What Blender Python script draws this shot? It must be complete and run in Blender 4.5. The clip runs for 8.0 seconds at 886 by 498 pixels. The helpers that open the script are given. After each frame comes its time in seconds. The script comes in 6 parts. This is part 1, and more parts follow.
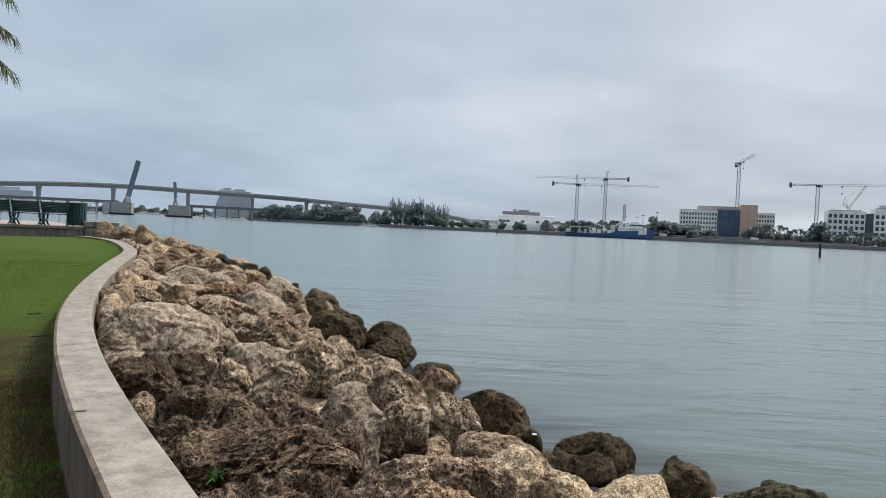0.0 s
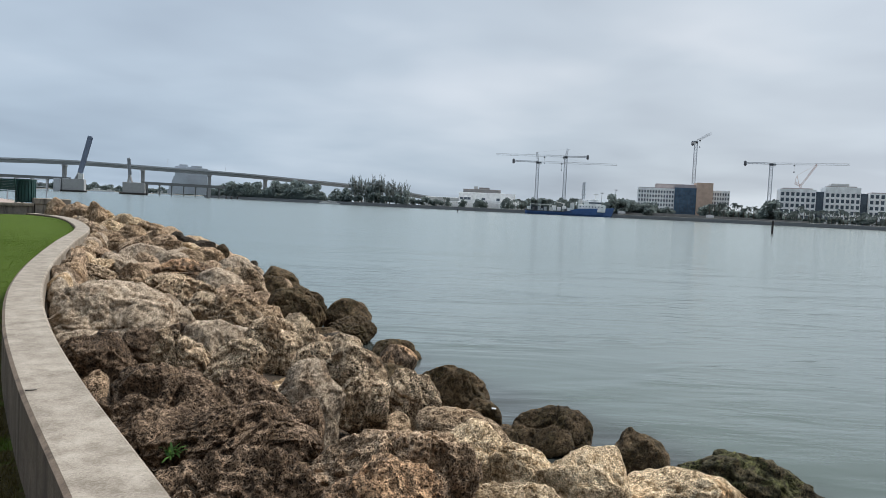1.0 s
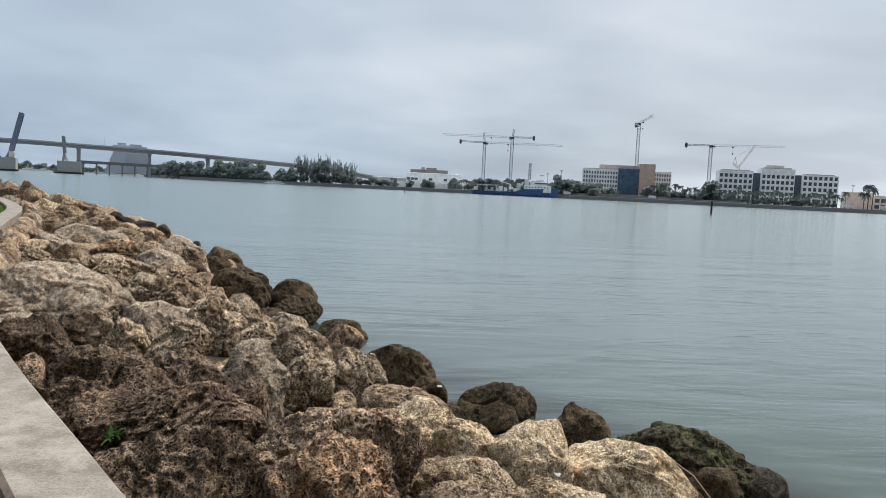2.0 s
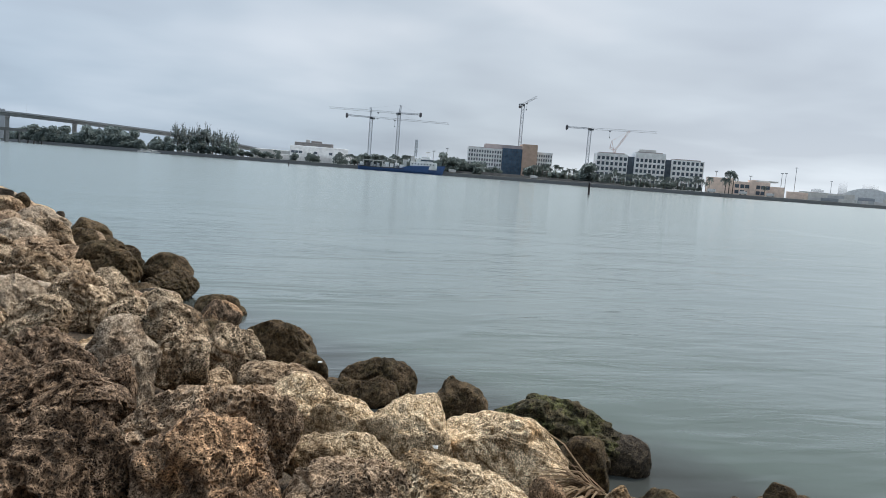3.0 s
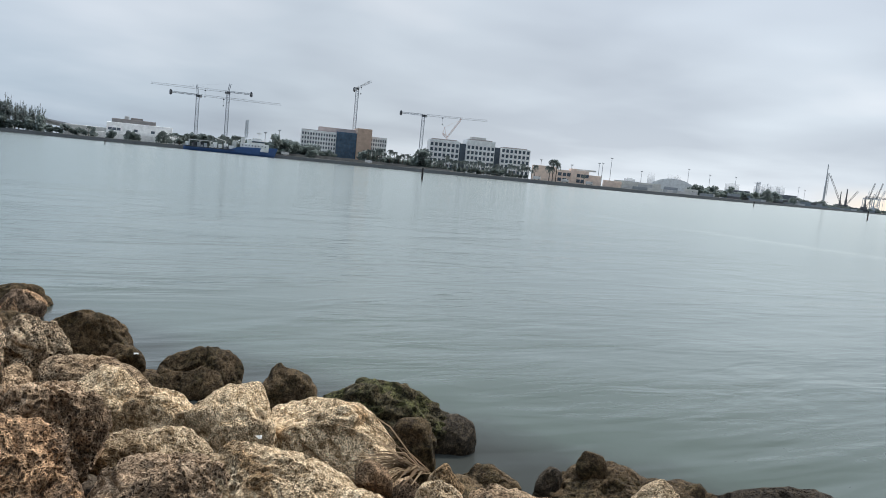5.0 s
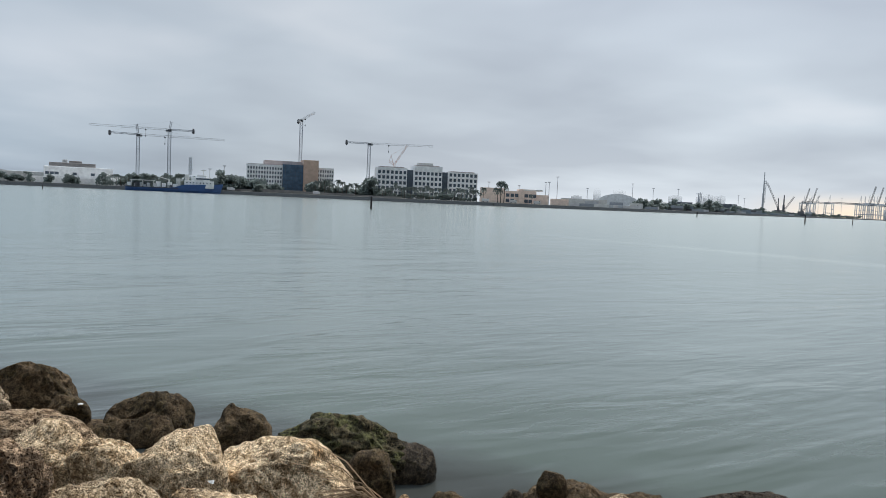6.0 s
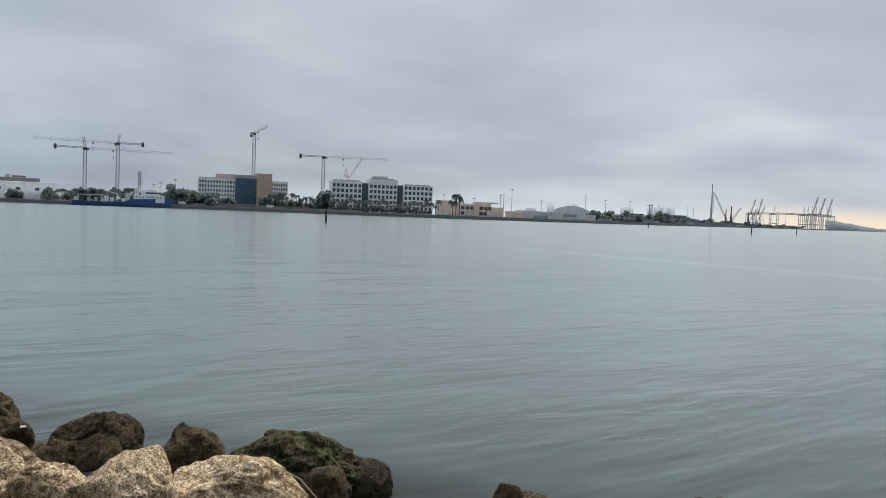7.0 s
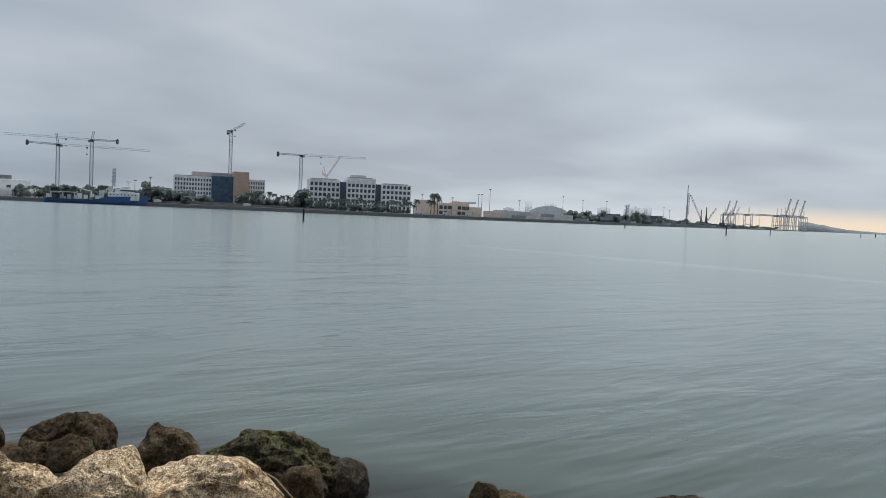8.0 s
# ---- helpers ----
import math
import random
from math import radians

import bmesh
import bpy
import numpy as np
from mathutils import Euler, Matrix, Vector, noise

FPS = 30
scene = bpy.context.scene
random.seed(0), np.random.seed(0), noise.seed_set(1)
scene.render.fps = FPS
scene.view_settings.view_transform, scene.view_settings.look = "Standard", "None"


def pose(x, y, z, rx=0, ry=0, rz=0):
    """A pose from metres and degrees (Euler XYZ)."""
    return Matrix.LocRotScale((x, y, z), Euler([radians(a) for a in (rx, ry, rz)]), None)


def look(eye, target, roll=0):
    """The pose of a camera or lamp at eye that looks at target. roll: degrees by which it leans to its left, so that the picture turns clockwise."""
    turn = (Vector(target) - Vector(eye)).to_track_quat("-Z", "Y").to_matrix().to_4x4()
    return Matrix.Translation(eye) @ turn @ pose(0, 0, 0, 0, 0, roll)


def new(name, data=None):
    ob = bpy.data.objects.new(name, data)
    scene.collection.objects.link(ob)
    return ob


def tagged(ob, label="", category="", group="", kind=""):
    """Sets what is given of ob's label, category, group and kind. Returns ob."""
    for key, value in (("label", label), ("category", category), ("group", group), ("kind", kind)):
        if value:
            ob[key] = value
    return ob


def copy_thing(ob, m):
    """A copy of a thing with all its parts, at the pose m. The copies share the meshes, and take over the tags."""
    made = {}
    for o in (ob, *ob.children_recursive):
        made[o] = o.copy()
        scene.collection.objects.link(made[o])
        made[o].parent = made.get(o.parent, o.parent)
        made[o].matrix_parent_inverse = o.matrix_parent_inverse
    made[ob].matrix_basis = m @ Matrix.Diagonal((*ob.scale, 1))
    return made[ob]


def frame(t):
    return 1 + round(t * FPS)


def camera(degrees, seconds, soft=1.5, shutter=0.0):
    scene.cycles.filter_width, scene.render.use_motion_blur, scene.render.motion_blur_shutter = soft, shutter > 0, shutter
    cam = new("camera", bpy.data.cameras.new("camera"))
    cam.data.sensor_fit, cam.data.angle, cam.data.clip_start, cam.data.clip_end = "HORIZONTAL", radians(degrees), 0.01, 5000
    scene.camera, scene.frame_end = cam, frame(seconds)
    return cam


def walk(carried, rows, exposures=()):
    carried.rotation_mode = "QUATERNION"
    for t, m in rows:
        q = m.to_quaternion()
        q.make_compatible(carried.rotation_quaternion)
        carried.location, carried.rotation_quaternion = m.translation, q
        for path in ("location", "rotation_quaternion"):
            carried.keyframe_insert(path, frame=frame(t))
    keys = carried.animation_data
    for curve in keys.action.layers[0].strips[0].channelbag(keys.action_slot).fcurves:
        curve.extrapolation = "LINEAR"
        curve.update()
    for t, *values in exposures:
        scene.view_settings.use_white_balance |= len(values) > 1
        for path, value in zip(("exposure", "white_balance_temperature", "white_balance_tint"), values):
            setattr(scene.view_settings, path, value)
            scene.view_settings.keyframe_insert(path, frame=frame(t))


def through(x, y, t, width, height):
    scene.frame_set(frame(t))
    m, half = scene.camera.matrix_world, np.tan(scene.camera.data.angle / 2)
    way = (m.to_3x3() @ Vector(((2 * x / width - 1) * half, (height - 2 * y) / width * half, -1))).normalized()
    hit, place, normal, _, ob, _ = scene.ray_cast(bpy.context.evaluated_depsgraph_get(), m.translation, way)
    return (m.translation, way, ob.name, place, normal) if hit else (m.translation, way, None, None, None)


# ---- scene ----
cam = camera(61.15, 8.0, 0.7)


def aim(x, y, z, yaw, pitch, roll):
    """The pose of an eye that looks along yaw (left of +y) and pitch (up), in degrees."""
    a, b = radians(yaw), radians(pitch)
    way = Vector((-math.sin(a) * math.cos(b), math.cos(a) * math.cos(b), math.sin(b)))
    return look((x, y, z), Vector((x, y, z)) + way, roll)


PATH = [
    (0.0, aim(0.000, 0.000, 2.700, -0.10, -1.71, 2.64)),
    (0.5, aim(0.010, 0.004, 2.691, -1.31, -2.43, 2.66)),
    (0.7, aim(0.012, 0.007, 2.688, -1.96, -2.77, 2.66)),
    (1.0, aim(0.014, 0.011, 2.683, -3.16, -3.28, 2.66)),
    (1.2, aim(0.021, 0.003, 2.678, -4.06, -3.57, 2.75)),
    (2.3, aim(0.035, -0.016, 2.671, -9.12, -5.03, 3.03)),
    (2.5, aim(0.039, -0.003, 2.669, -10.80, -5.35, 3.39)),
    (2.7, aim(0.049, -0.001, 2.667, -12.73, -5.59, 3.79)),
    (3.0, aim(0.063, 0.002, 2.664, -16.15, -5.86, 4.38)),
    (3.2, aim(0.072, -0.001, 2.660, -18.77, -6.08, 4.88)),
    (3.5, aim(0.085, -0.005, 2.654, -22.46, -6.62, 5.64)),
    (3.7, aim(0.089, -0.004, 2.649, -24.23, -7.19, 5.74)),
    (4.0, aim(0.094, -0.002, 2.642, -25.60, -7.84, 5.89)),
    (4.2, aim(0.103, -0.002, 2.649, -26.07, -7.98, 5.80)),
    (4.5, aim(0.116, -0.001, 2.659, -27.13, -7.49, 5.67)),
    (4.7, aim(0.123, 0.009, 2.662, -28.17, -6.77, 6.09)),
    (5.8, aim(0.153, 0.011, 2.670, -31.29, -4.14, 3.00)),
    (6.0, aim(0.170, -0.005, 2.674, -32.32, -3.73, 2.55)),
    (6.2, aim(0.175, -0.006, 2.675, -33.40, -3.31, 2.34)),
    (6.5, aim(0.183, -0.008, 2.677, -34.55, -2.91, 2.03)),
    (6.7, aim(0.182, -0.010, 2.677, -35.07, -2.77, 2.09)),
    (7.0, aim(0.180, -0.012, 2.678, -35.66, -2.61, 2.19)),
    (7.5, aim(0.178, -0.019, 2.681, -36.43, -2.42, 2.16)),
    (8.0, aim(0.179, -0.024, 2.679, -37.34, -2.59, 2.48)),
]
walk(cam, PATH, [(0.0, 0.05), (1.0, 0.08), (2.5, 0.1), (4.5, 0.12), (6.0, -0.06), (7.0, -0.22), (8.0, -0.30)])

# ---- sky and light: overcast morning, the sun behind cloud in the east ----
SUN_AZ, SUN_EL, GLOW_AZ = 56.0, 56.0, 70.0
world = bpy.data.worlds.new("overcast_sky")
scene.world = world
world.use_nodes = True


class Net:
    """A short hand for node trees."""

    def __init__(self, tree):
        self.tree = tree
        tree.nodes.clear()

    def add(self, kind, inputs=None, **settings):
        node = self.tree.nodes.new(kind)
        if "operation" in settings:
            node.operation = settings["operation"]
        if "use_clamp" in settings:
            node.use_clamp = settings["use_clamp"]
        if "data_type" in settings:
            node.data_type, node.blend_type = settings["data_type"], settings["blend_type"]
        if "interpolation_type" in settings:
            node.interpolation_type = settings["interpolation_type"]
        if "feature" in settings:
            node.feature = settings["feature"]
        for key, value in (inputs or {}).items():
            if isinstance(value, bpy.types.NodeSocket):
                self.tree.links.new(value, node.inputs[key])
            else:
                node.inputs[key].default_value = value
        return node

    def math(self, op, a, b=0.0, clamp=False):
        return self.add("ShaderNodeMath", {0: a, 1: b}, operation=op, use_clamp=clamp).outputs[0]

    def mix(self, fac, a, b, blend="MIX"):
        return self.add("ShaderNodeMix", {0: fac, 6: a, 7: b}, data_type="RGBA", blend_type=blend).outputs[2]

    def ramp(self, fac, *stops):
        node = self.add("ShaderNodeValToRGB", {0: fac})
        band = node.color_ramp
        while len(band.elements) < len(stops):
            band.elements.new(0.5)
        for el, (at, col) in zip(band.elements, stops):
            el.position, el.color = at, (*col, 1) if len(col) == 3 else col
        return node.outputs[0]

    def span(self, value, lo, hi, to_lo=0.0, to_hi=1.0):
        return self.add("ShaderNodeMapRange", {0: value, 1: lo, 2: hi, 3: to_lo, 4: to_hi}, interpolation_type="SMOOTHSTEP").outputs[0]

    def noise(self, vec, scale, detail=4.0, rough=0.55, warp=0.0):
        return self.add("ShaderNodeTexNoise", {"Vector": vec, "Scale": scale, "Detail": detail, "Roughness": rough, "Distortion": warp}).outputs[0]


n = Net(world.node_tree)
way = n.add("ShaderNodeTexCoord").outputs["Generated"]
sep = n.add("ShaderNodeSeparateXYZ", {0: way})
up = n.math("MAXIMUM", sep.outputs[2], 0.0)
lift = n.math("ADD", up, 0.16)
sheet = n.add("ShaderNodeCombineXYZ", {0: n.math("DIVIDE", sep.outputs[0], lift), 1: n.math("DIVIDE", sep.outputs[1], lift), 2: 0.0}).outputs[0]
cloud = n.noise(sheet, 0.4, 3.0, 0.5, 0.35)
wisp = n.noise(sheet, 1.5, 3.0, 0.5, 0.2)
sun_way = (math.sin(radians(GLOW_AZ)), math.cos(radians(GLOW_AZ)), 0.0)
# a heavier bank hangs in the east
bank = n.math("MULTIPLY", n.span(n.add("ShaderNodeVectorMath", {0: way, 1: sun_way}, operation="DOT_PRODUCT").outputs["Value"], 0.6, 1.0), n.span(up, 0.05, 0.2, 0.01, 0.085))
thick = n.math("SUBTRACT", n.math("ADD", n.math("MULTIPLY", cloud, 0.8), n.math("MULTIPLY", wisp, 0.2)), bank)
deck = n.ramp(thick, (0.36, (0.40, 0.455, 0.54)), (0.5, (0.53, 0.60, 0.69)), (0.63, (0.70, 0.75, 0.83)))
# the cloud deck thins towards the sun and glows over the sea horizon there
facing = n.add("ShaderNodeVectorMath", {0: way, 1: sun_way}, operation="DOT_PRODUCT").outputs["Value"]
near_sun = n.span(facing, 0.955, 0.995)
low = n.span(up, 0.034, 0.004)
deck = n.mix(n.math("MULTIPLY", near_sun, low), deck, (0.88, 0.745, 0.605, 1))
gap_way = (math.sin(radians(50)), math.cos(radians(50)), 0.0)
gap = n.span(n.add("ShaderNodeVectorMath", {0: way, 1: gap_way}, operation="DOT_PRODUCT").outputs["Value"], 0.86, 0.995)
east = n.math("ADD", n.math("ADD", n.math("MULTIPLY", n.math("MULTIPLY", gap, n.span(up, 0.17, 0.02)), 0.2), n.math("MULTIPLY", n.span(facing, 0.5, 0.95), 0.12)), 1.0)
deck = n.mix(1.0, deck, n.add("ShaderNodeCombineColor", {0: east, 1: east, 2: east}).outputs[0], "MULTIPLY")
# cooler, thinner cloud to the north-west, warmer towards the sun
deck = n.mix(1.0, deck, n.mix(n.span(facing, -0.1, 0.8), (0.89, 0.945, 0.985, 1), (1.02, 1.0, 0.965, 1)), "MULTIPLY")
# a greyer band lies low over the bridges in the north-west
haze = n.math("MULTIPLY", n.span(facing, 0.8, 0.35), n.span(up, 0.16, 0.02))
deck = n.mix(haze, deck, n.mix(1.0, deck, (0.84, 0.885, 0.925, 1), "MULTIPLY"))
# the cloud is brighter round the place where the sun stands behind it
high_sun = (math.sin(radians(SUN_AZ)) * math.cos(radians(SUN_EL)), math.cos(radians(SUN_AZ)) * math.cos(radians(SUN_EL)), math.sin(radians(SUN_EL)))
veil = n.span(n.add("ShaderNodeVectorMath", {0: way, 1: high_sun}, operation="DOT_PRODUCT").outputs["Value"], 0.62, 0.95, 1.0, 1.55)
deck = n.mix(1.0, deck, n.add("ShaderNodeCombineColor", {0: veil, 1: veil, 2: veil}).outputs[0], "MULTIPLY")
nishita = n.add("ShaderNodeTexSky")
nishita.sky_type, nishita.sun_disc = "NISHITA", False
nishita.sun_elevation, nishita.sun_rotation = radians(SUN_EL), radians(SUN_AZ)
clear = n.mix(1.0, nishita.outputs[0], (0.1, 0.1, 0.1, 1), "MULTIPLY")
over = n.mix(0.93, clear, deck)
# an overcast sky is far brighter overhead as low down
high = n.span(up, 0.48, 0.9, 1.0, 2.8)
over = n.mix(1.0, over, n.add("ShaderNodeCombineColor", {0: high, 1: high, 2: high}).outputs[0], "MULTIPLY")
# dimming added to the unseen southern sky, to darken faces turned south
south = n.span(sep.outputs[1], -0.9, 0.15, 0.34, 1.0)
over = n.mix(1.0, over, n.add("ShaderNodeCombineColor", {0: south, 1: south, 2: south}).outputs[0], "MULTIPLY")
n.add("ShaderNodeOutputWorld", {0: n.add("ShaderNodeBackground", {0: over, 1: 1.0}).outputs[0]})

sun = new("sun", bpy.data.lights.new("sun", "SUN"))
sun.data.energy, sun.data.angle, sun.data.color = 3.1, radians(10), (1.0, 0.94, 0.86)
a, b = radians(SUN_AZ), radians(SUN_EL)
sun.matrix_world = look((60 * math.sin(a), 60 * math.cos(a), 60 * math.tan(b)), (0, 0, 0))
scene.view_settings.exposure = 0.0

# ---- materials ----
def material(name):
    mat = bpy.data.materials.new(name)
    mat.use_nodes = True
    return mat, Net(mat.node_tree)


def surface(net, colour, rough=0.8, height=None, depth=0.02, strength=1.0, metal=0.0, spec=0.4):
    ins = {"Base Color": colour, "Roughness": rough, "Metallic": metal, "Specular IOR Level": spec}
    if height is not None:
        ins["Normal"] = net.add("ShaderNodeBump", {"Strength": strength, "Distance": depth, "Height": height}).outputs[0]
    shader = net.add("ShaderNodeBsdfPrincipled", ins)
    net.add("ShaderNodeOutputMaterial", {0: shader.outputs[0]})
    return shader


def metres(net):
    return net.add("ShaderNodeNewGeometry").outputs["Position"]


def local(net):
    return net.add("ShaderNodeTexCoord").outputs["Object"]


def chance(net):
    return net.add("ShaderNodeObjectInfo").outputs["Random"]


def painted(name, rgb, rough=0.6, metal=0.0, worn=0.12, scale=1.0, thin=0.0, thinner=None):
    """Paint or plain stuff with faint dirt at two sizes. thin: how far the paint is made see-through to imitate mist;
    thinner: the heights between which that imitated mist grows until the thing is gone."""
    mat, net = material(name)
    pos = metres(net)
    big, fine = net.noise(pos, 0.35 * scale, 4), net.noise(pos, 6.0 * scale, 3)
    dirt = net.math("ADD", net.math("MULTIPLY", big, 0.65), net.math("MULTIPLY", fine, 0.35))
    lo, hi = tuple(c * (1 - worn * 1.6) for c in rgb), tuple(min(1, c * (1 + worn)) for c in rgb)
    shader = surface(net, net.ramp(dirt, (0.35, lo), (0.65, hi)), rough, fine, 0.01, 0.3, metal)
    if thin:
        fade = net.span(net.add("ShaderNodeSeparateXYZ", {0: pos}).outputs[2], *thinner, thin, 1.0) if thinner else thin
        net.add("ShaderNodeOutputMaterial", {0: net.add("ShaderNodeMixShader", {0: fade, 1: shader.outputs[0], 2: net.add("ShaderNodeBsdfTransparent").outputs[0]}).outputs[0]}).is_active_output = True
    return mat


def rock_material(name, pit, mid, top, stain, stain_amount, rough=0.9, moss=None, wet=0.0, eat=1.0):
    """Weathered reef limestone: a pale crust eaten into winding ridges and pits, with stains that have a shape of their own. eat: how pitted it is."""
    mat, net = material(name)
    pos = metres(net)
    shift = net.add("ShaderNodeVectorMath", {0: pos, 1: net.add("ShaderNodeCombineXYZ", {0: net.math("MULTIPLY", chance(net), 37.0), 1: 0.0, 2: net.math("MULTIPLY", chance(net), 11.0)}).outputs[0]}, operation="ADD").outputs[0]
    swirl = net.add("ShaderNodeTexNoise", {"Vector": shift, "Scale": 11.0, "Detail": 4.0}).outputs[1]
    warped = net.add("ShaderNodeVectorMath", {0: shift, 1: net.add("ShaderNodeVectorMath", {0: swirl, 1: (0.06, 0.06, 0.06)}, operation="MULTIPLY").outputs[0]}, operation="ADD").outputs[0]
    broad = net.noise(shift, 2.6, 5, 0.6, 0.5)
    crust = net.noise(warped, 23.0, 6, 0.72, 0.2)
    grit = net.noise(shift, 95.0, 3, 0.65)
    worm = net.math("ABSOLUTE", net.math("SUBTRACT", net.noise(warped, 40.0, 3, 0.55), 0.5))
    crest = net.span(worm, 0.10, 0.02)
    holes = net.span(net.add("ShaderNodeTexVoronoi", {"Vector": warped, "Scale": 26.0, "Randomness": 1.0}, feature="F1").outputs["Distance"], 0.36, 0.2)
    pits = net.span(net.add("ShaderNodeTexVoronoi", {"Vector": warped, "Scale": 64.0, "Randomness": 1.0}, feature="F1").outputs["Distance"], 0.40, 0.22)
    eaten = net.span(net.noise(shift, 3.4, 3, 0.55, 0.4), 0.42, 0.60)
    sound = net.ramp(crust, (0.30, pit), (0.43, mid), (0.60, top), (0.75, tuple(min(1.0, c * 1.12) for c in top)))
    ridged = net.mix(crest, net.mix(net.span(crust, 0.42, 0.62), (*pit, 1), (*mid, 1)), (*[min(1.0, c * 1.15) for c in top], 1))
    colour = net.mix(net.math("MULTIPLY", eaten, 0.75 * eat), sound, ridged)
    # weathered brown film and patches of stain
    colour = net.mix(net.span(broad, 0.48, 0.66, 0.0, 0.55), colour, net.mix(net.span(crust, 0.42, 0.6), (*pit, 1), (*mid, 1)))
    patch = net.noise(shift, 2.0, 5, 0.62, 0.8)
    colour = net.mix(net.span(patch, 0.62 - stain_amount * 0.3, 0.70 - stain_amount * 0.25, 0.0, 0.8), colour, net.mix(net.span(crust, 0.46, 0.6), stain, (*[min(1.0, c * 3.2) for c in stain[:3]], 1)))
    if moss:
        colour = net.mix(net.math("MULTIPLY", net.span(net.noise(shift, 4.5, 5, 0.65), 0.46, 0.58), 0.9), colour, net.mix(net.span(crust, 0.4, 0.62), (*[c * 0.35 for c in moss[:3]], 1), (*[c * 1.5 for c in moss[:3]], 1)))
    light = net.span(grit, 0.36, 0.64, 0.64, 1.36)
    colour = net.mix(1.0, colour, net.add("ShaderNodeCombineColor", {0: light, 1: light, 2: light}).outputs[0], "MULTIPLY")
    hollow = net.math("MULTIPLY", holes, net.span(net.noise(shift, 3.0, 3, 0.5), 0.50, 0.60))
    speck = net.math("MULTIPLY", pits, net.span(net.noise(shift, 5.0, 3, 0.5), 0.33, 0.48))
    # hollows and pits also get a shade-dark colour, on top of their relief
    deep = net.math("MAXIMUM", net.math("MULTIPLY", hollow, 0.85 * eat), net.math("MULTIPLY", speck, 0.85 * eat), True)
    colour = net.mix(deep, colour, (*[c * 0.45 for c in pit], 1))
    tint = net.math("ADD", net.math("MULTIPLY", chance(net), 0.45), 1.07)
    colour = net.mix(1.0, colour, net.add("ShaderNodeCombineColor", {0: net.math("MULTIPLY", tint, 1.04), 1: tint, 2: net.math("MULTIPLY", tint, 1.0)}).outputs[0], "MULTIPLY")
    height = net.math("ADD", net.math("MULTIPLY", crust, 1.0), net.math("ADD", net.math("MULTIPLY", grit, 0.34), net.math("MULTIPLY", net.math("MULTIPLY", crest, eaten), 0.4)))
    height = net.math("SUBTRACT", height, net.math("ADD", net.math("MULTIPLY", hollow, 0.9), net.math("MULTIPLY", speck, 0.6)))
    surface(net, colour, rough, height, 0.014 + 0.015 * eat, 1.0, spec=0.2 + wet)
    return mat


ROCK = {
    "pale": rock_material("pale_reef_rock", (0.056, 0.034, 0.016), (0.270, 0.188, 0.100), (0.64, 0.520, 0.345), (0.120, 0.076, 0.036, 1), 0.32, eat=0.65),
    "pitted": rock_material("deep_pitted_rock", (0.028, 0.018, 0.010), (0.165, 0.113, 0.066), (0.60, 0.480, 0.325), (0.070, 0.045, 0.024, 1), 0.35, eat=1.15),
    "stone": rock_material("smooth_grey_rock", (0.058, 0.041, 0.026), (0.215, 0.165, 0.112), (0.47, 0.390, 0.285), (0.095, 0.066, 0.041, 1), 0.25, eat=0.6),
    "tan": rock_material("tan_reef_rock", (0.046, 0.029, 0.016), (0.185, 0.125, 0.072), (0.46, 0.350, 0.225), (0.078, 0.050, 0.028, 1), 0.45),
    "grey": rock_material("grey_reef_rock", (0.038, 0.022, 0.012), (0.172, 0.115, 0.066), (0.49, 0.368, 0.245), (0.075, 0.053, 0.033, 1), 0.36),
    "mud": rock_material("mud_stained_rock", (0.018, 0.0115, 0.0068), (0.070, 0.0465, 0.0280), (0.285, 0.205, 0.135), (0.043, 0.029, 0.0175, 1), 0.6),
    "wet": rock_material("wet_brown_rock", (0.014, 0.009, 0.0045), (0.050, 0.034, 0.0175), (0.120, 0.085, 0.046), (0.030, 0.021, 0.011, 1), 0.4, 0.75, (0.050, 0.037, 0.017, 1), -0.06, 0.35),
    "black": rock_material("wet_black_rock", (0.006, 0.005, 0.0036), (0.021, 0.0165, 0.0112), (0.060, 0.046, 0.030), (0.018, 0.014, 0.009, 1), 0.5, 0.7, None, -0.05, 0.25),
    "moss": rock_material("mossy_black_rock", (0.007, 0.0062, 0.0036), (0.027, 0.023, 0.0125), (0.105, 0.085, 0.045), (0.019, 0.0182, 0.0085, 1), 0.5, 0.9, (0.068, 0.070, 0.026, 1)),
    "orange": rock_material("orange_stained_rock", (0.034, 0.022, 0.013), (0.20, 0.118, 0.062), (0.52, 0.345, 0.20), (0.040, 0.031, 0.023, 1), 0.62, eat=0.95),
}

# water: turbid green-grey bay with small ripples
WATER, net = material("bay_water")
pos = metres(net)
sway = net.add("ShaderNodeMapping", {"Vector": pos, "Rotation": (0, 0, radians(25)), "Scale": (0.55, 1.6, 1.0)}).outputs[0]
swell = net.noise(sway, 0.30, 3, 0.5, 0.4)
roll = net.noise(sway, 0.95, 2, 0.5, 0.6)
chop = net.noise(sway, 2.3, 3, 0.55, 0.4)
ripple = net.noise(sway, 6.0, 3, 0.6, 0.3)
calm = net.span(net.noise(sway, 0.10, 4, 0.58, 0.8), 0.40, 0.60, 0.10, 1.0)
height = net.math("ADD", net.math("MULTIPLY", swell, 0.22), net.math("MULTIPLY", net.math("ADD", net.math("MULTIPLY", roll, 0.13), net.math("ADD", net.math("MULTIPLY", chop, 0.035), net.math("MULTIPLY", ripple, 0.006))), calm))
# the open bay lies calmer than the water along the bank
offshore = net.span(net.add("ShaderNodeVectorMath", {0: pos}, operation="LENGTH").outputs["Value"], 15.0, 110.0, 1.0, 0.4)
height = net.math("MULTIPLY", height, offshore)
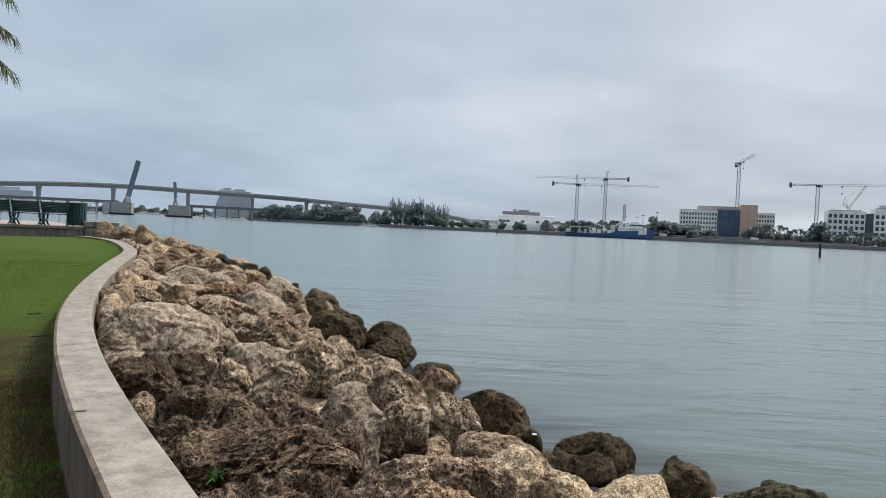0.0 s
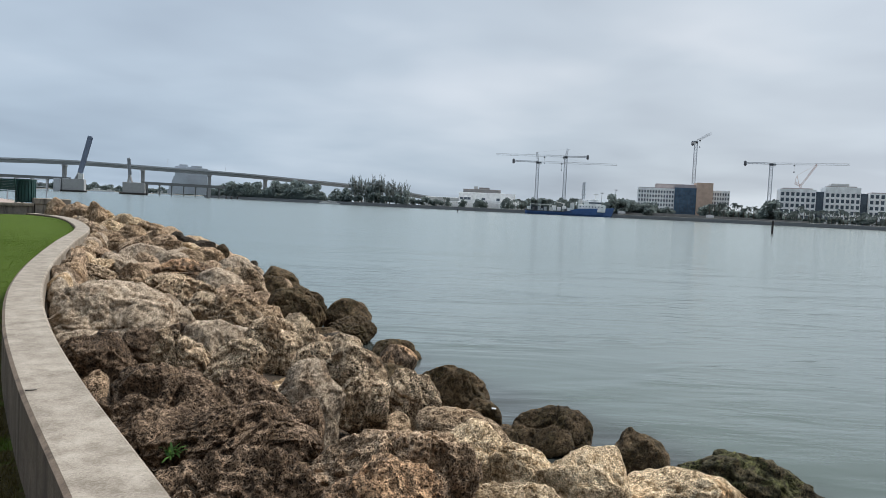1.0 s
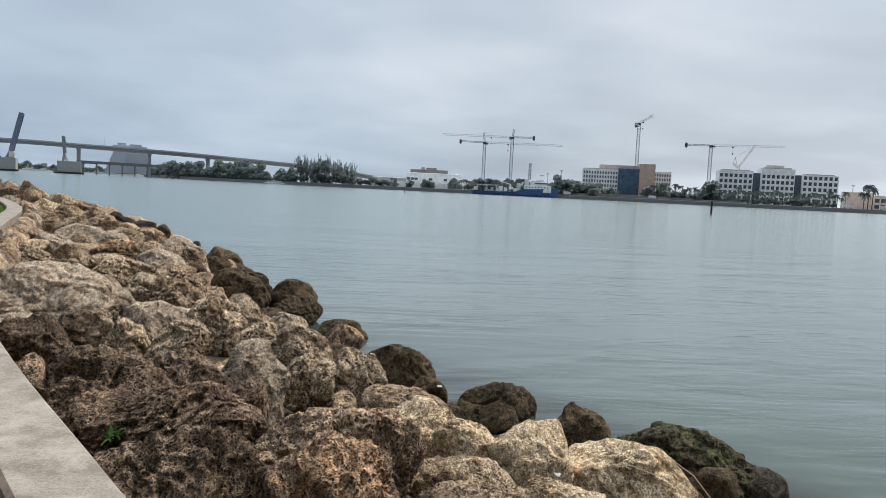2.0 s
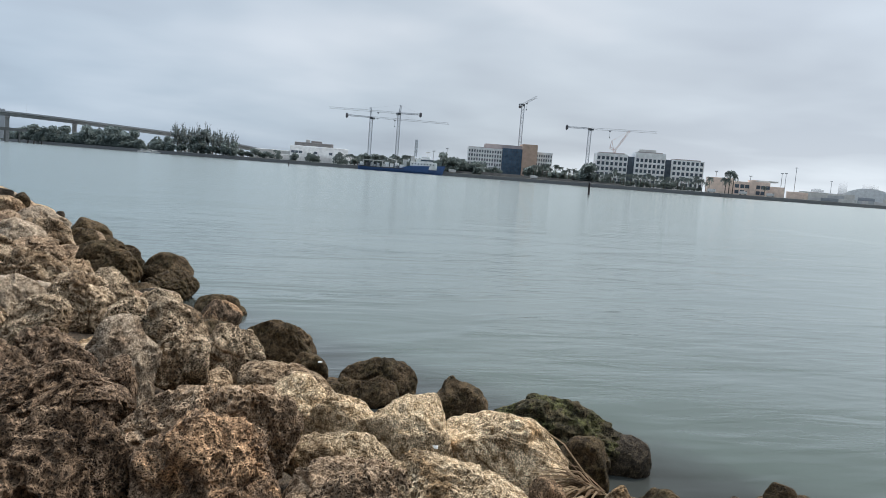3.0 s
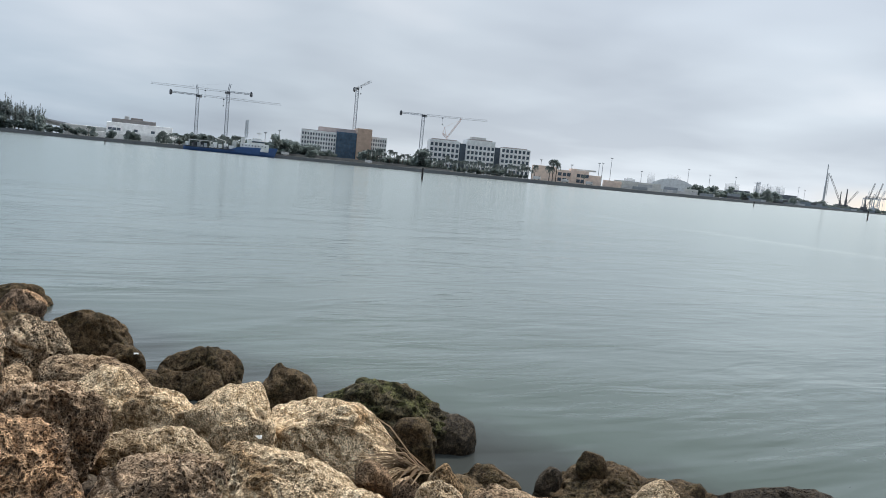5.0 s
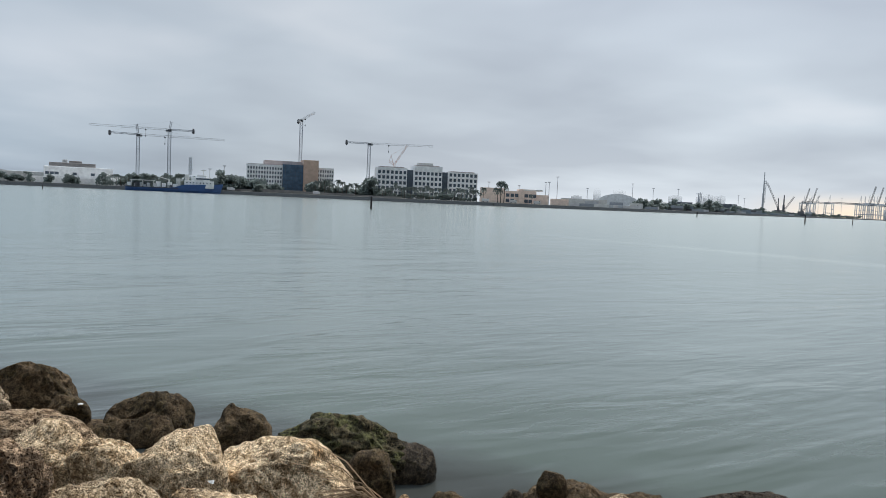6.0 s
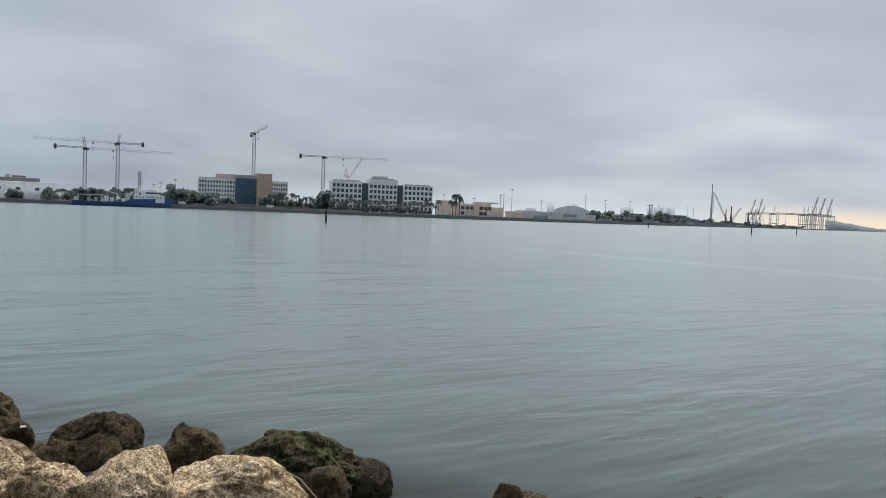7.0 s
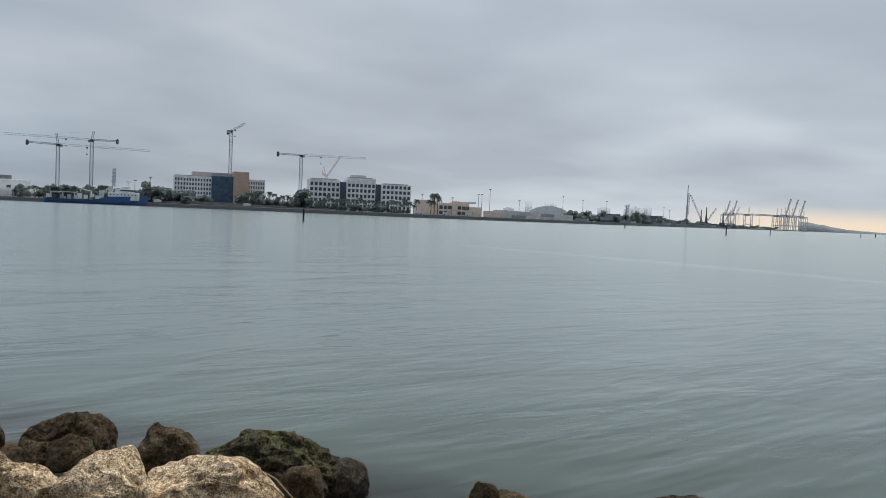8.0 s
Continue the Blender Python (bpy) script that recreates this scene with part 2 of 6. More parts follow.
# the slick left by a boat runs across the bay
place = net.add("ShaderNodeSeparateXYZ", {0: pos})
aside = net.math("ADD", net.math("SUBTRACT", net.math("SUBTRACT", place.outputs[0], 45.6), net.math("MULTIPLY", place.outputs[1], -0.04)), net.math("MULTIPLY", net.noise(pos, 0.12, 3), 3.0))
wake = net.math("MULTIPLY", net.span(net.math("ABSOLUTE", net.math("SUBTRACT", aside, 1.5)), 2.6, 0.0), net.span(place.outputs[1], 75.0, 35.0))
bottom = net.noise(pos, 0.05, 3)
body = net.ramp(bottom, (0.35, (0.068, 0.085, 0.074)), (0.65, (0.082, 0.100, 0.088)))
# water painted darker along the bank: drowned rubble plus the boulders' shade and reflection
reach = net.math("ADD", net.add("ShaderNodeVectorMath", {0: pos, 1: (0.862, 0.507, 0.0)}, operation="DOT_PRODUCT").outputs["Value"], net.math("MULTIPLY", net.noise(pos, 1.1, 4, 0.6), 1.1))
shallow = net.math("MULTIPLY", net.span(reach, 8.4, 7.0), net.span(place.outputs[1], 18.0, 13.0))
body = net.mix(net.math("MULTIPLY", shallow, 0.75), body, (0.027, 0.025, 0.024, 1))
wave = net.add("ShaderNodeBump", {"Strength": 0.30, "Distance": 1.0, "Height": height}).outputs[0]
gloss = net.span(net.add("ShaderNodeLayerWeight", {"Blend": 0.5, "Normal": wave}).outputs["Facing"], 0.60, 1.0, 0.03, 0.66)
gloss = net.math("ADD", gloss, net.math("MULTIPLY", wake, 0.045), True)
deep = net.add("ShaderNodeBsdfDiffuse", {"Color": body, "Normal": wave})
mirror = net.add("ShaderNodeBsdfGlossy", {"Color": (0.905, 0.955, 0.95, 1), "Roughness": 0.17, "Normal": wave})
net.add("ShaderNodeOutputMaterial", {0: net.add("ShaderNodeMixShader", {0: gloss, 1: deep.outputs[0], 2: mirror.outputs[0]}).outputs[0]})

# lawn
LAWN, net = material("lawn")
pos = metres(net)
bare = net.span(net.noise(pos, 1.5, 6, 0.72, 0.7), 0.38, 0.54)
blade = net.noise(pos, 38.0, 4, 0.7)
green = net.ramp(blade, (0.35, (0.048, 0.078, 0.013)), (0.55, (0.063, 0.097, 0.016)), (0.7, (0.083, 0.118, 0.021)))
soil = net.ramp(blade, (0.35, (0.030, 0.024, 0.010)), (0.65, (0.075, 0.060, 0.026)))
near = net.span(net.add("ShaderNodeSeparateXYZ", {0: pos}).outputs[1], 12.0, 6.0)
edge = net.math("MULTIPLY", near, net.span(net.add("ShaderNodeVectorMath", {0: pos, 1: (0.862, 0.507, 0.0)}, operation="DOT_PRODUCT").outputs["Value"], -3.4, -0.6))
worn = net.math("ADD", net.math("MULTIPLY", bare, net.math("ADD", net.math("MULTIPLY", edge, 0.95), 0.08)), net.math("MULTIPLY", net.span(net.noise(pos, 2.6, 6, 0.7, 0.4), 0.34, 0.6), net.math("MULTIPLY", near, net.span(net.add("ShaderNodeVectorMath", {0: pos, 1: (0.862, 0.507, 0.0)}, operation="DOT_PRODUCT").outputs["Value"], -2.2, -0.1))), True)
surface(net, net.mix(worn, green, soil), 0.95, blade, 0.03, 0.8, spec=0.05)

BLADES, net = material("grass_blades")
isle = net.add("ShaderNodeNewGeometry").outputs["Random Per Island"]
pos = metres(net)
dry = net.span(net.noise(pos, 1.5, 6, 0.72, 0.7), 0.38, 0.54)
near = net.span(net.add("ShaderNodeSeparateXYZ", {0: pos}).outputs[1], 12.0, 6.0)
edge = net.math("MULTIPLY", near, net.span(net.add("ShaderNodeVectorMath", {0: pos, 1: (0.862, 0.507, 0.0)}, operation="DOT_PRODUCT").outputs["Value"], -3.4, -0.6))
fresh = net.ramp(isle, (0.0, (0.055, 0.090, 0.013)), (0.6, (0.074, 0.117, 0.018)), (1.0, (0.102, 0.146, 0.027)))
worn = net.math("ADD", net.math("MULTIPLY", dry, net.math("ADD", net.math("MULTIPLY", edge, 0.9), 0.08)), net.math("MULTIPLY", net.span(net.noise(pos, 2.6, 6, 0.7, 0.4), 0.34, 0.6), net.math("MULTIPLY", near, net.span(net.add("ShaderNodeVectorMath", {0: pos, 1: (0.862, 0.507, 0.0)}, operation="DOT_PRODUCT").outputs["Value"], -2.2, -0.1))), True)
colour = net.mix(worn, fresh, net.mix(isle, (0.050, 0.039, 0.014, 1), (0.105, 0.085, 0.032, 1)))
net.add("ShaderNodeOutputMaterial", {0: net.add("ShaderNodeMixShader", {0: 0.5, 1: net.add("ShaderNodeBsdfDiffuse", {0: colour}).outputs[0], 2: net.add("ShaderNodeBsdfTranslucent", {0: colour}).outputs[0]}).outputs[0]})


def concrete(name, lo, hi, stain, amount):
    mat, net = material(name)
    pos = metres(net)
    grain, blot = net.noise(pos, 70.0, 4, 0.7), net.noise(pos, 4.5, 8, 0.72, 0.2)
    colour = net.ramp(net.math("ADD", net.math("MULTIPLY", grain, 0.4), net.math("MULTIPLY", blot, 0.6)), (0.37, lo), (0.60, hi))
    streak = net.noise(net.add("ShaderNodeMapping", {"Vector": pos, "Scale": (3.0, 3.0, 0.45)}).outputs[0], 1.6, 5, 0.65)
    colour = net.mix(net.math("MULTIPLY", net.span(streak, 0.5, 0.66), amount), colour, stain)
    pore = net.add("ShaderNodeTexVoronoi", {"Vector": pos, "Scale": 55.0}, feature="F1").outputs["Distance"]
    pits = net.math("MULTIPLY", net.span(pore, 0.16, 0.05), net.span(net.noise(pos, 9.0, 2), 0.42, 0.56))
    colour = net.mix(net.math("MULTIPLY", pits, 0.6), colour, stain)
    surface(net, colour, 0.85, net.math("SUBTRACT", grain, pits), 0.006, 0.6)
    return mat


SEAWALL = concrete("weathered_cast_concrete", (0.150, 0.120, 0.088), (0.345, 0.295, 0.235), (0.110, 0.082, 0.055, 1), 0.42)
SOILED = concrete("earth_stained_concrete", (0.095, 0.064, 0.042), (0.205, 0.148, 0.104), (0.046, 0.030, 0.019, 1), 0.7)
PLAZA_WALL = concrete("stained_plaza_concrete", (0.16, 0.135, 0.11), (0.30, 0.265, 0.22), (0.05, 0.042, 0.034, 1), 0.8)
PAVING = concrete("pink_plaza_paving", (0.27, 0.205, 0.17), (0.37, 0.285, 0.24), (0.25, 0.19, 0.15, 1), 0.3)
BRIDGE = concrete("bridge_concrete", (0.33, 0.345, 0.365), (0.45, 0.465, 0.485), (0.25, 0.26, 0.275, 1), 0.4)
LOWBRIDGE = concrete("old_bridge_concrete", (0.13, 0.135, 0.135), (0.20, 0.205, 0.205), (0.08, 0.08, 0.08, 1), 0.5)
PIER = concrete("pale_pier_concrete", (0.27, 0.27, 0.27), (0.38, 0.38, 0.375), (0.17, 0.17, 0.165, 1), 0.5)
QUAY = concrete("quay_concrete", (0.125, 0.128, 0.132), (0.215, 0.22, 0.225), (0.075, 0.078, 0.082, 1), 0.6)
# rubble coloured extra dark, so the gaps between boulders look shaded
BED = rock_material("rubble_bed", (0.012, 0.009, 0.006), (0.04, 0.03, 0.02), (0.10, 0.08, 0.055), (0.03, 0.022, 0.015, 1), 0.6)

# several far-shore paints below are lightened to stand in for haze
WHITE = painted("white_stucco", (0.82, 0.82, 0.81), 0.8)
OFFWHITE = painted("aged_white_paint", (0.60, 0.60, 0.58), 0.7)
TERRACOTTA = painted("terracotta_stucco", (0.56, 0.405, 0.315), 0.85)
DUSKY = painted("dusky_rose_stucco", (0.47, 0.395, 0.375), 0.85)
PEACH = painted("peach_stucco", (0.78, 0.63, 0.54), 0.85)
GLASS = painted("hazed_curtain_glass", (0.10, 0.122, 0.15), 0.15, 0.0, 0.2)
BLUEGLASS = painted("blue_curtain_glass", (0.085, 0.135, 0.20), 0.15, 0.0, 0.25)
ROOF = painted("grey_roofing", (0.30, 0.28, 0.27), 0.9)
STEEL = painted("galvanised_steel", (0.46, 0.48, 0.505), 0.5, 0.3)
CRANE = painted("grey_crane_paint", (0.43, 0.455, 0.495), 0.6)
TERRACE = painted("sandy_terrace_wall", (0.215, 0.205, 0.195), 0.9, 0.0, 0.3, 0.3)
MEMBRANE = painted("grey_membrane", (0.66, 0.69, 0.71), 0.7)
SHED = painted("weathered_shed_cladding", (0.125, 0.142, 0.165), 0.8, 0.0, 0.25)
DARK = painted("dark_steel", (0.07, 0.075, 0.085), 0.6)
WEIGHT = painted("counterweight_concrete", (0.13, 0.13, 0.14), 0.9)
REDCRANE = painted("faded_red_crane_paint", (0.52, 0.33, 0.28), 0.7)
# far crane paints carry imitated haze: part of each is transparent
PORT = painted("hazed_port_crane_paint", (0.66, 0.69, 0.72), 0.6, thin=0.5)
JIB = painted("hazed_jib_paint", (0.42, 0.44, 0.47), 0.6, thin=0.4)
BOOM = painted("hazed_boom_paint", (0.22, 0.24, 0.26), 0.6, thin=0.55)
HULL = painted("blue_hull_paint", (0.045, 0.105, 0.27), 0.45)
LEAFBLUE = painted("blue_bascule_paint", (0.17, 0.205, 0.28), 0.6)
LEAFGREY = painted("grey_bascule_paint", (0.24, 0.255, 0.275), 0.6)
HOTEL = painted("hazed_hotel_concrete", (0.42, 0.455, 0.50), 0.9, 0.0, 0.08, 0.1)
IRON = painted("dark_green_bench_paint", (0.014, 0.058, 0.054), 0.5, 0.0, 0.3, 4.0)
MISTWOOD = painted("misty_woods", (0.17, 0.185, 0.185), 0.95, 0, 0.2, 0.05)
TIMBER = painted("tarred_timber", (0.035, 0.03, 0.028), 0.9)
# haze put into the material: part clear, and clearer with height
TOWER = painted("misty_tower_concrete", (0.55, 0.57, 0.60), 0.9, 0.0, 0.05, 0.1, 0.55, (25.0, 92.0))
BOX = painted("container_paint", (0.27, 0.295, 0.325), 0.7)
DOCK = painted("blue_grey_container_paint", (0.19, 0.23, 0.27), 0.7)
CAR = painted("white_vehicle_paint", (0.6, 0.6, 0.6), 0.4)
LAND = painted("port_ground", (0.20, 0.19, 0.165), 0.95, 0.0, 0.3, 0.1)
BARK, net = material("bark")
surface(net, net.ramp(net.noise(local(net), 6.0, 4), (0.35, (0.06, 0.05, 0.04)), (0.65, (0.17, 0.145, 0.12))), 0.95)


def foliage(name, lo, mid, hi, through=0.45):
    """Leaves that let part of the light through."""
    mat, net = material(name)
    isle = net.add("ShaderNodeNewGeometry").outputs["Random Per Island"]
    tone = net.math("ADD", net.math("MULTIPLY", isle, 0.6), net.math("MULTIPLY", net.noise(metres(net), 0.25, 3), 0.4))
    colour = net.ramp(tone, (0.2, lo), (0.5, mid), (0.8, hi))
    leaf = net.add("ShaderNodeBsdfPrincipled", {"Base Color": colour, "Roughness": 0.75, "Specular IOR Level": 0.15})
    glow = net.add("ShaderNodeBsdfTranslucent", {0: colour})
    net.add("ShaderNodeOutputMaterial", {0: net.add("ShaderNodeMixShader", {0: through, 1: leaf.outputs[0], 2: glow.outputs[0]}).outputs[0]})
    return mat


# far-shore foliage is painted paler and greyer than leaves, to imitate haze
HAZED_LEAVES = foliage("hazed_mangrove_leaves", (0.182, 0.220, 0.212), (0.197, 0.234, 0.224), (0.212, 0.248, 0.236), 0.85)
HAZED_NEEDLES = foliage("hazed_casuarina_needles", (0.208, 0.240, 0.239), (0.226, 0.257, 0.253), (0.242, 0.271, 0.264), 0.85)
HAZED_FRONDS = foliage("palm_fronds", (0.162, 0.193, 0.185), (0.176, 0.207, 0.197), (0.190, 0.220, 0.208), 0.8)
NEARFROND = foliage("near_palm_fronds", (0.05, 0.065, 0.03), (0.11, 0.125, 0.06), (0.24, 0.24, 0.15))
STRAW = foliage("dry_straw", (0.10, 0.065, 0.035), (0.20, 0.13, 0.075), (0.32, 0.23, 0.14))
SPRIG = foliage("green_sprig", (0.03, 0.07, 0.015), (0.06, 0.13, 0.03), (0.09, 0.18, 0.04))
LITTER, net = material("white_litter")
surface(net, net.ramp(net.noise(local(net), 30.0), (0.3, (0.6, 0.6, 0.58)), (0.7, (0.82, 0.82, 0.8))), 0.6)

# ---- building blocks ----
def mesh_of(name, bm, mat, smooth=False):
    me = bpy.data.meshes.new(name)
    bm.to_mesh(me)
    bm.free()
    me.materials.append(mat)
    if smooth:
        me.polygons.foreach_set("use_smooth", [True] * len(me.polygons))
    return me


def part(name, bm, mat, parent, label="", smooth=False, m=None):
    """One mesh object under a thing or a part."""
    ob = new(name, mesh_of(name, bm, mat, smooth))
    ob.parent = parent
    if m is not None:
        ob.matrix_basis = m
    return tagged(ob, label) if label else ob


def thing(name, m, label, category, group="", kind=""):
    ob = new(name)
    ob.matrix_basis = m
    ob.empty_display_size = 0.2
    return tagged(ob, label, category, group, kind)


def solid(name, bm, mat, label="", category="", group="", kind="", m=None, smooth=False):
    ob = new(name, mesh_of(name, bm, mat, smooth))
    if m is not None:
        ob.matrix_basis = m
    return tagged(ob, label, category, group, kind)


def block(bm, lo, hi, bevel=0.0):
    """A box between two corners, with its edges bevelled."""
    size, mid = Vector(hi) - Vector(lo), (Vector(hi) + Vector(lo)) / 2
    made = bmesh.ops.create_cube(bm, size=1.0, matrix=Matrix.LocRotScale(mid, None, size))["verts"]
    if bevel:
        edges = list({e for v in made for e in v.link_edges})
        bmesh.ops.bevel(bm, geom=edges, offset=bevel, segments=2, affect="EDGES", profile=0.6)
    return bm


def boxed(lo, hi, bevel=0.0):
    return block(bmesh.new(), lo, hi, bevel)


def bar(bm, a, b, r0, r1=None, sides=6):
    """A round or square bar from a to b."""
    a, b = Vector(a), Vector(b)
    axis = b - a
    turn = axis.to_track_quat("Z", "Y").to_matrix().to_4x4()
    m = Matrix.Translation((a + b) / 2) @ turn @ Matrix.Rotation(math.pi / sides, 4, "Z")
    bmesh.ops.create_cone(bm, cap_ends=True, segments=sides, radius1=r0, radius2=r0 if r1 is None else r1, depth=axis.length, matrix=m)
    return bm


def polar(az, d, z=0.0):
    """A place by its bearing (degrees right of +y) and distance from the viewing point."""
    return Vector((d * math.sin(radians(az)), d * math.cos(radians(az)), z))


def facing_home(az, d, z=0.0, turn=0.0):
    """A pose at a bearing whose local -y looks back to the viewing point."""
    return Matrix.Translation(polar(az, d, z)) @ Matrix.Rotation(radians(turn - az), 4, "Z")


def spline(points, steps):
    """A smooth line through 2D points (Catmull-Rom)."""
    pts = [Vector(p) for p in points]
    pts = [2 * pts[0] - pts[1]] + pts + [2 * pts[-1] - pts[-2]]
    out = []
    for i in range(1, len(pts) - 2):
        p0, p1, p2, p3 = pts[i - 1:i + 3]
        for k in range(steps):
            t = k / steps
            out.append(0.5 * (2 * p1 + (p2 - p0) * t + (2 * p0 - 5 * p1 + 4 * p2 - p3) * t * t + (3 * p1 - p0 - 3 * p2 + p3) * t ** 3))
    return out + [pts[-2]]


# ---- water and shore ----
bm = bmesh.new()
bmesh.ops.create_circle(bm, cap_ends=True, segments=96, radius=4900)
water = solid("water", bm, WATER, "calm grey-green bay water with small ripples", "water", kind="structure")

# the seawall's centre line, from behind the viewing point to the plaza
WALL_LINE = spline([(7.5, -9.0), (4.6, -5.6), (2.2, -2.4), (0.55, 0.3), (-0.32, 1.75), (-1.14, 3.1), (-2.17, 4.8), (-3.31, 6.85), (-4.48, 9.26), (-5.68, 12.2), (-7.05, 16.1), (-8.25, 19.85), (-9.4, 22.3), (-10.9, 24.9), (-12.2, 26.6), (-13.2, 27.5)], 8)
WALL_W = 0.36


def normals(line):
    out = []
    for i in range(len(line)):
        t = (line[min(i + 1, len(line) - 1)] - line[max(i - 1, 0)]).normalized()
        out.append(Vector((t.y, -t.x)))
    return out


WALL_OUT = normals(WALL_LINE)


def ribbon(line, out, profile):
    """Sweeps a profile of (offset outwards, height) along a plan line; height may depend on the place."""
    bm = bmesh.new()
    rows = []
    for p, o in zip(line, out):
        rows.append([bm.verts.new((p.x + o.x * s, p.y + o.y * s, z(p, s) if callable(z) else z)) for s, z in profile])
    for a, b in zip(rows, rows[1:]):
        for i in range(len(profile) - 1):
            bm.faces.new((a[i], a[i + 1], b[i + 1], b[i]))
    return bm


def lawn_height(p):
    """The lawn climbs gently towards the plaza."""
    t = max(0.0, min(1.0, (math.hypot(p.x, p.y) - 9.0) / 18.0))
    return 1.04 + 0.66 * t * t * (3 - 2 * t)


def wall_top(p, s=0.0):
    """The wall rises a little with the lawn."""
    t = max(0.0, min(1.0, (math.hypot(p.x, p.y) - 11.0) / 18.0))
    return 1.50 + 0.25 * t * t * (3 - 2 * t)


h = WALL_W / 2
wall = solid("wall_sea", ribbon(WALL_LINE, WALL_OUT, [(-h, 0.3), (-h, lambda p, s: wall_top(p) - 0.02), (-h + 0.02, wall_top), (h - 0.025, wall_top), (h, lambda p, s: wall_top(p) - 0.025), (h, -0.2)]),
             SEAWALL, "low curving parapet of weathered pale concrete beside the lawn", "sea wall", kind="structure")
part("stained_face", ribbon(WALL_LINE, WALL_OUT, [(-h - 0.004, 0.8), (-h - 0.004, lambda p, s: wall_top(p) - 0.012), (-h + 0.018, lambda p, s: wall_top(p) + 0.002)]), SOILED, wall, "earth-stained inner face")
lawn = solid("ground", ribbon(WALL_LINE, WALL_OUT, [(-60.0, lambda p, s: lawn_height(p) - 0.02), (-20.0, lambda p, s: lawn_height(p)), (-8.0, lambda p, s: lawn_height(p)), (-3.0, lambda p, s: lawn_height(p)), (-1.0, lambda p, s: lawn_height(p)), (-h + 0.03, lambda p, s: lawn_height(p) - 0.01)]),
             LAWN, "mown green lawn with worn brown patches by the wall", "lawn", kind="structure", smooth=True)


def bank_height(s, far=0.0):
    """The top of the rock bank at s metres outside the wall; it is heaped higher near the plaza."""
    climb = min(1.0, max(0.0, (far - 11.0) / 19.0))
    near = float(np.interp(s, [0, 1.2, 2.6, 3.4, 4.4, 5.6, 6.6, 8.0], [1.12, 1.12, 0.98, 0.85, 0.48, 0.05, -0.4, -1.2]))
    return near + climb * float(np.interp(s, [0, 3.2, 5.0, 6.5], [0.55, 0.85, 0.45, 0.0]))


solid("riprap_bed", ribbon(WALL_LINE, WALL_OUT, [(s, lambda p, s: bank_height(s, p.length) - 0.27 - 0.05 * s) for s in (h - 0.02, 0.8, 1.5, 2.2, 2.8, 3.4, 4.0, 5.2, 8.0)]), BED,
            "dark rubble between the boulders of the bank", "rubble", kind="structure", smooth=True)


# ---- the boulders ----
LATTICE = np.random.default_rng(5).random((32, 32, 32)).astype(np.float32)


def value_noise(p):
    """Smooth value noise, -1 to 1, at an (n, 3) array of places."""
    i = np.floor(p).astype(np.int64)
    f = (p - i).astype(np.float32)
    f = f * f * (3 - 2 * f)
    i &= 31
    j = (i + 1) & 31
    x, y, z = f.T
    lo = LATTICE[i[:, 0], i[:, 1], i[:, 2]] * (1 - x) + LATTICE[j[:, 0], i[:, 1], i[:, 2]] * x
    hi = LATTICE[i[:, 0], j[:, 1], i[:, 2]] * (1 - x) + LATTICE[j[:, 0], j[:, 1], i[:, 2]] * x
    near = lo * (1 - y) + hi * y
    lo = LATTICE[i[:, 0], i[:, 1], j[:, 2]] * (1 - x) + LATTICE[j[:, 0], i[:, 1], j[:, 2]] * x
    hi = LATTICE[i[:, 0], j[:, 1], j[:, 2]] * (1 - x) + LATTICE[j[:, 0], j[:, 1], j[:, 2]] * x
    return (near * (1 - z) + (lo * (1 - y) + hi * y) * z) * 2 - 1


SPHERES = {}


def sphere(level):
    if level not in SPHERES:
        bm = bmesh.new()
        bmesh.ops.create_icosphere(bm, subdivisions=level, radius=1.0)
        bm.verts.index_update()
        SPHERES[level] = (np.array([v.co[:] for v in bm.verts], np.float32), np.array([[v.index for v in f.verts] for f in bm.faces], np.int32))
        bm.free()
    return SPHERES[level]


ROCK_LOOK = {
    "pale": "pale cream pitted limestone boulder in the rock bank",
    "tan": "tan brown rough limestone boulder in the rock bank",
    "pitted": "cream limestone boulder eaten into deep dark pits",
    "stone": "smooth grey-beige limestone boulder in the rock bank",
    "grey": "grey weathered limestone boulder with lichen in the bank",
    "mud": "dark brown mud-stained craggy boulder beside the wall",
    "wet": "dark brown wet boulder at the water's edge",
    "black": "black wet boulder at the water's edge",
    "moss": "dark boulder with green algae at the water's edge",
    "orange": "orange-stained limestone boulder with dark hollows in the bank",
}
ROCKS = []


